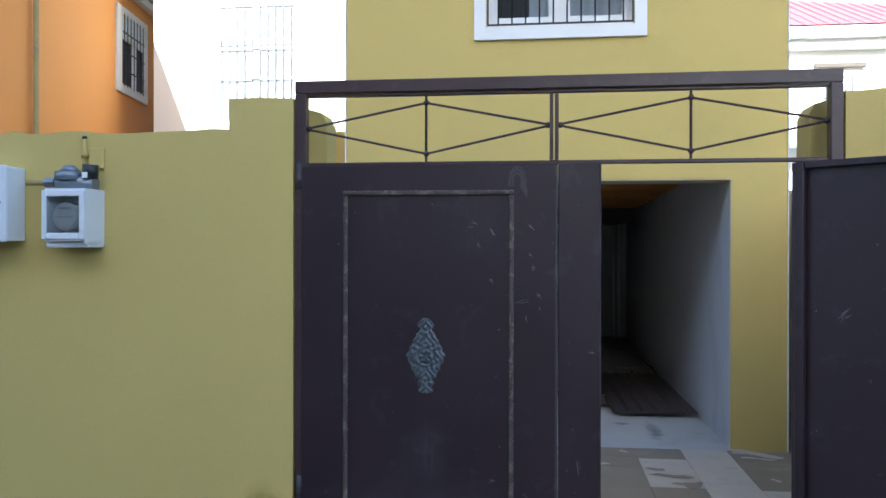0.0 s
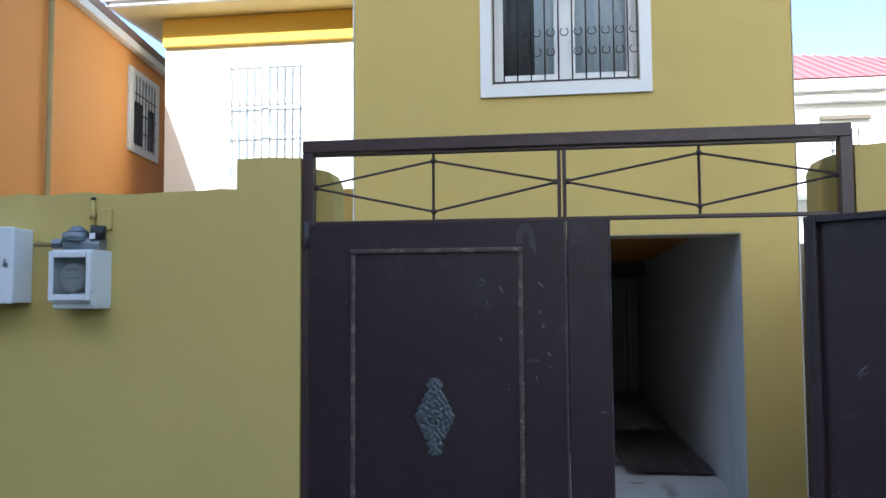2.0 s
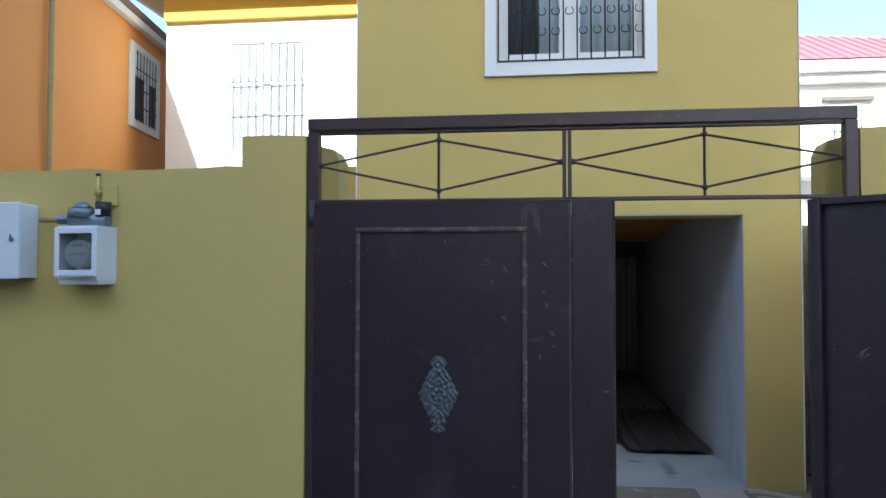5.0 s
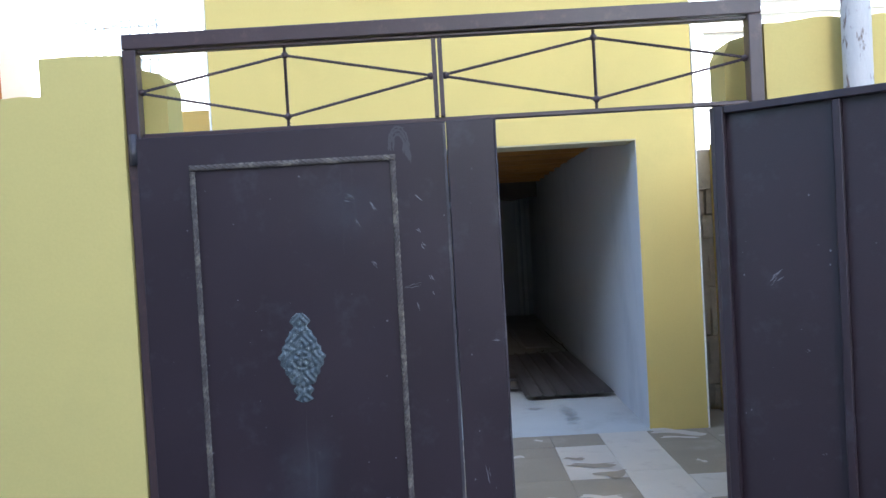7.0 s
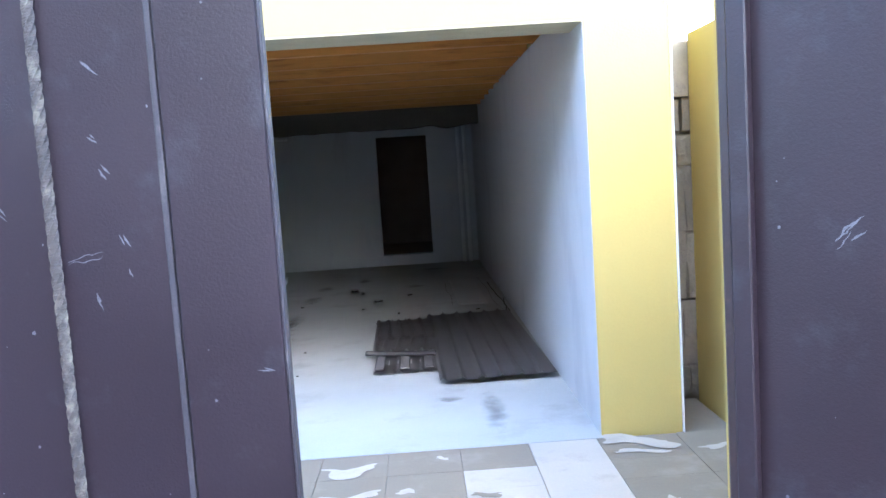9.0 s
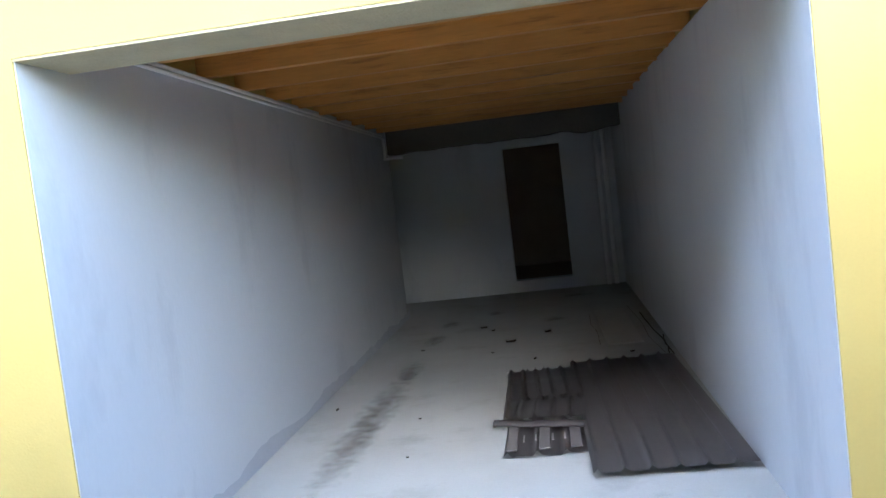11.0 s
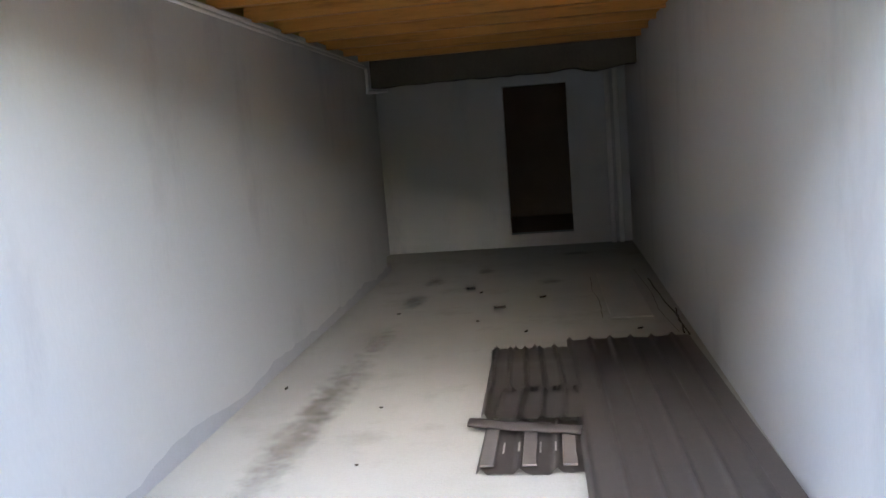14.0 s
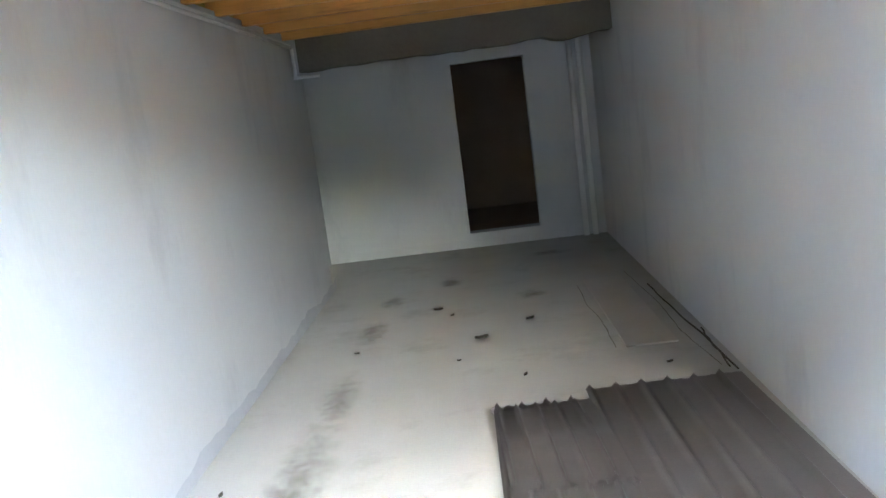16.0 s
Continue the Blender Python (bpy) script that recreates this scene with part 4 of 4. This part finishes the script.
sheet("roofing_sheet", "small dark roofing offcut with bare steel marks", 0.5, 0.64, 3, 0.026, pose(1.13, 9.25, 0.004, 0, 0, 0), 0.02)
bm = bmesh.new()
tube(bm, (0, 0, 0), (0.56, -0.1, 0), 0.03, 12, 0, 14)
for v in bm.verts:
    v.co += Vector((0, 0.012, 0.01)) * noise.noise(Vector((v.co.x * 7, 3, 0)))
ridge = tagged(part("ridge_strip", bm, SHEET_DARK), "rolled dark strip of roofing metal", "roofing strip", "loose roofing sheets")
ridge.matrix_world = pose(0.8, 9.78, 0.058, 0, 0, 0) @ Matrix.Diagonal((1, 1.5, 0.6, 1))
for x in (0.93, 1.12, 1.3):
    tagged(part("roofing_strip", bev(boxes((x - 0.035, x + 0.03, 9.27, 9.72, 0.036, 0.046)), 0.003, 1), SHEET), "flat dark strip of roofing metal", "roofing strip", "loose roofing sheets")
marks = thing("steel_offcut", "thin bare steel slivers on the sheet pile", "offcut", (0, 0, 0))
for x, y, l in ((0.99, 9.42, 0.12), (1.06, 9.44, 0.1), (1.16, 9.42, 0.12), (1.23, 9.44, 0.1), (1.3, 9.42, 0.1)):
    part("sliver", boxes((x, x + 0.008, y, y + l, 0.038, 0.043)), SHEET_EDGE, marks)

# ---- small things on the garage floor ----
brd = tagged(part("board", bev(boxes((-0.16, 0.16, 0, 1.9, 0, 0.012)), 0.002, 1), BOARD), "thin grey board lying on the concrete", "board")
brd.matrix_world = pose(1.825, 12.1, 0.001, 0, 0, 0.6)
for x0, y0, x1, y1 in ((2.16, 11.5, 2.1, 13.6), (2.13, 11.55, 2.17, 12.3)):
    bm = bmesh.new()
    pts = [(x0 + (x1 - x0) * k / 12 + 0.02 * noise.noise(Vector((k * 0.4, x0, 0))), y0 + (y1 - y0) * k / 12, 0.012) for k in range(13)]
    tagged(part("wooden_stick", chain(bm, pts, 0.006, 6), LEAF), "thin dark bent stick beside the wall", "stick", "sticks by the wall")
def leaf(x, y, s, a):
    bm = bmesh.new()
    pts = [(-1, 0), (-0.4, 0.35), (0.3, 0.4), (1, 0.05), (0.4, -0.3), (-0.4, -0.35)]
    lo = [bm.verts.new((px * s, py * s, 0.002)) for px, py in pts]
    hi = [bm.verts.new((px * s, py * s, 0.008 + 0.3 * s * abs(px))) for px, py in pts]
    bm.faces.new(lo[::-1])
    bm.faces.new(hi)
    for i in range(6):
        bm.faces.new((lo[i], lo[(i + 1) % 6], hi[(i + 1) % 6], hi[i]))
    ob = tagged(part("dry_leaf", bm, LEAF), "small dark dry leaf on the concrete", "leaf", "leaves on the floor")
    ob.matrix_world = pose(x, y, 0.001, 0, 0, a)
for x, y, s, a in ((0.77, 12.655, 0.065, 10), (1.13, 13.01, 0.045, 30), (1.02, 11.8, 0.03, 60), (0.43, 13.57, 0.05, 0), (0.55, 13.35, 0.03, 50), (0.62, 12.2, 0.018, 0), (1.85, 11.75, 0.03, 20), (-0.1, 12.6, 0.025, 0), (0.25, 10.2, 0.015, 0), (0.3, 9.4, 0.012, 0), (-0.45, 10.62, 0.03, 80)):
    leaf(x, y, s * 0.75, a)
tagged(part("plaster_crumb", blob(bmesh.new(), (0.82, 11.25, 0.02), 0.025, (1, 1, 0.8), 1, 0.25), WHITE), "small white crumb of plaster", "crumb")

# ---- paving stones of the yard ----
yard = bpy.data.objects["yard_floor"]
xs = [-4.0, -3.4, -2.8, -2.2, -1.6, -1.0, -0.5, 0.0, 0.35, 0.7, 1.05, 1.43, 1.80, 2.17, 2.60, 2.93]
ys = [5.21, 5.59, 6.03, 6.47, 7.0, 7.25, 7.575]
for i in range(len(xs) - 1):
    strip = xs[i] == 1.80
    yy = [5.21, 5.59, 6.6, 7.575] if strip else ys
    for ya, yb in zip(yy, yy[1:]):
        light = (strip and ya > 5.3) or (xs[i] == 1.43 and 6.4 < ya < 7.1) or (xs[i] == 1.05 and ya < 5.3) or (xs[i] == 2.17 and 5.9 < ya < 6.1)
        g = 0.0012
        h = random.uniform(-0.001, 0.001)
        part("paving_stone", bev(boxes((xs[i] + g, xs[i + 1] - g, ya + g, yb - g, -0.03, 0.0 + h)), 0.0015, 1), PAVER_LIGHT if light else PAVER, yard)
for x0, x1, ya, yb, stone in ((2.2, 2.56, 7.39, 7.56, PAVER_LIGHT), (1.06, 1.4, 5.95, 6.1, PAVER_LIGHT), (1.44, 1.7, 6.08, 6.16, PAVER_LIGHT), (0.72, 1.0, 7.3, 7.42, PAVER_LIGHT),
                              (1.1, 1.2, 7.0, 7.05, PAVER_LIGHT), (1.46, 1.78, 6.72, 6.8, PAVER), (1.62, 1.8, 6.5, 6.6, PAVER), (1.45, 1.6, 6.9, 6.95, PAVER), (2.22, 2.5, 7.3, 7.36, PAVER_LIGHT),
                              (0.75, 1.02, 6.95, 7.06, PAVER_LIGHT), (1.3, 1.36, 7.42, 7.46, PAVER_LIGHT), (2.66, 2.86, 7.3, 7.36, PAVER_LIGHT), (2.3, 2.36, 6.7, 6.76, PAVER_LIGHT), (1.06, 1.3, 5.68, 5.78, PAVER_LIGHT)):
    bm = bmesh.new()
    n = 36
    top = 0.005 if stone is PAVER_LIGHT else 0.0062
    ring = []
    for k in range(n):
        an = k / n * math.tau
        wob = 1 + 0.7 * noise.noise(Vector((math.cos(an) * 1.6, math.sin(an) * 1.6, x0 * 9)))
        bend = 0.35 * (yb - ya) * math.sin(math.cos(an) * 2.5 + x0 * 7)
        ring.append(bm.verts.new(((x0 + x1) / 2 + (x1 - x0) / 2 * math.cos(an) * wob, (ya + yb) / 2 + (yb - ya) / 2 * math.sin(an) * wob + bend, top)))
    bm.faces.new(ring)
    part("mortar_smear", bm, stone, yard)
# ---- stone blocks of the passage wall ----
z = 0.0
while z < 2.1:
    hgt = random.choice((0.4, 0.41, 0.2, 0.21))
    hgt = min(hgt, 2.17 - z)
    x = 2.62
    while x < 3.12:
        wd = random.uniform(0.22, 0.34)
        bm = boxes((x + 0.006, min(x + wd, 3.15) - 0.006, 8.2 + random.uniform(-0.015, 0.02), 8.262, z + 0.007, z + hgt - 0.007))
        bmesh.ops.subdivide_edges(bm, edges=bm.edges[:], cuts=2, use_grid_fill=True)
        for v in bm.verts:
            if v.co.y < 8.255:
                v.co += Vector([random.uniform(-0.008, 0.008) for _ in range(3)])
        part("stone", bm, STONE, block_wall)
        x += wd
    z += hgt
# ---- loose stones in the street ----
bm = bmesh.new()
for _ in range(1500):
    x, y = random.uniform(-4.5, 3.5), 5.05 - abs(random.gauss(0, 0.45))
    if x > -0.7 and random.random() < 0.75:
        continue
    box(bm, *(lambda r: (x - r, x + r * random.uniform(0.6, 1.2), y - r, y + r * random.uniform(0.6, 1.2), ground_z(x, y) - 0.01, ground_z(x, y) + r))(random.uniform(0.003, 0.011)))
tagged(part("gravel", bm, PEBBLE), "fine loose gravel along the wall foot", "gravel", kind="stuff")
for x, y, r in ((-1.35, 4.85, 0.06), (-1.7, 4.7, 0.03), (-0.85, 4.7, 0.04), (-1.0, 4.45, 0.035), (2.3, 4.5, 0.025), (2.45, 4.35, 0.03), (1.6, 4.9, 0.018), (-2.2, 4.6, 0.04), (-0.3, 4.35, 0.02)):
    tagged(part("stone", blob(bmesh.new(), (x, y, ground_z(x, y) + r * 0.3), r, (1.2, 1, 0.6), 2, 0.12), PEBBLE), "loose grey stone lying in the dirt", "stone", "loose stones")
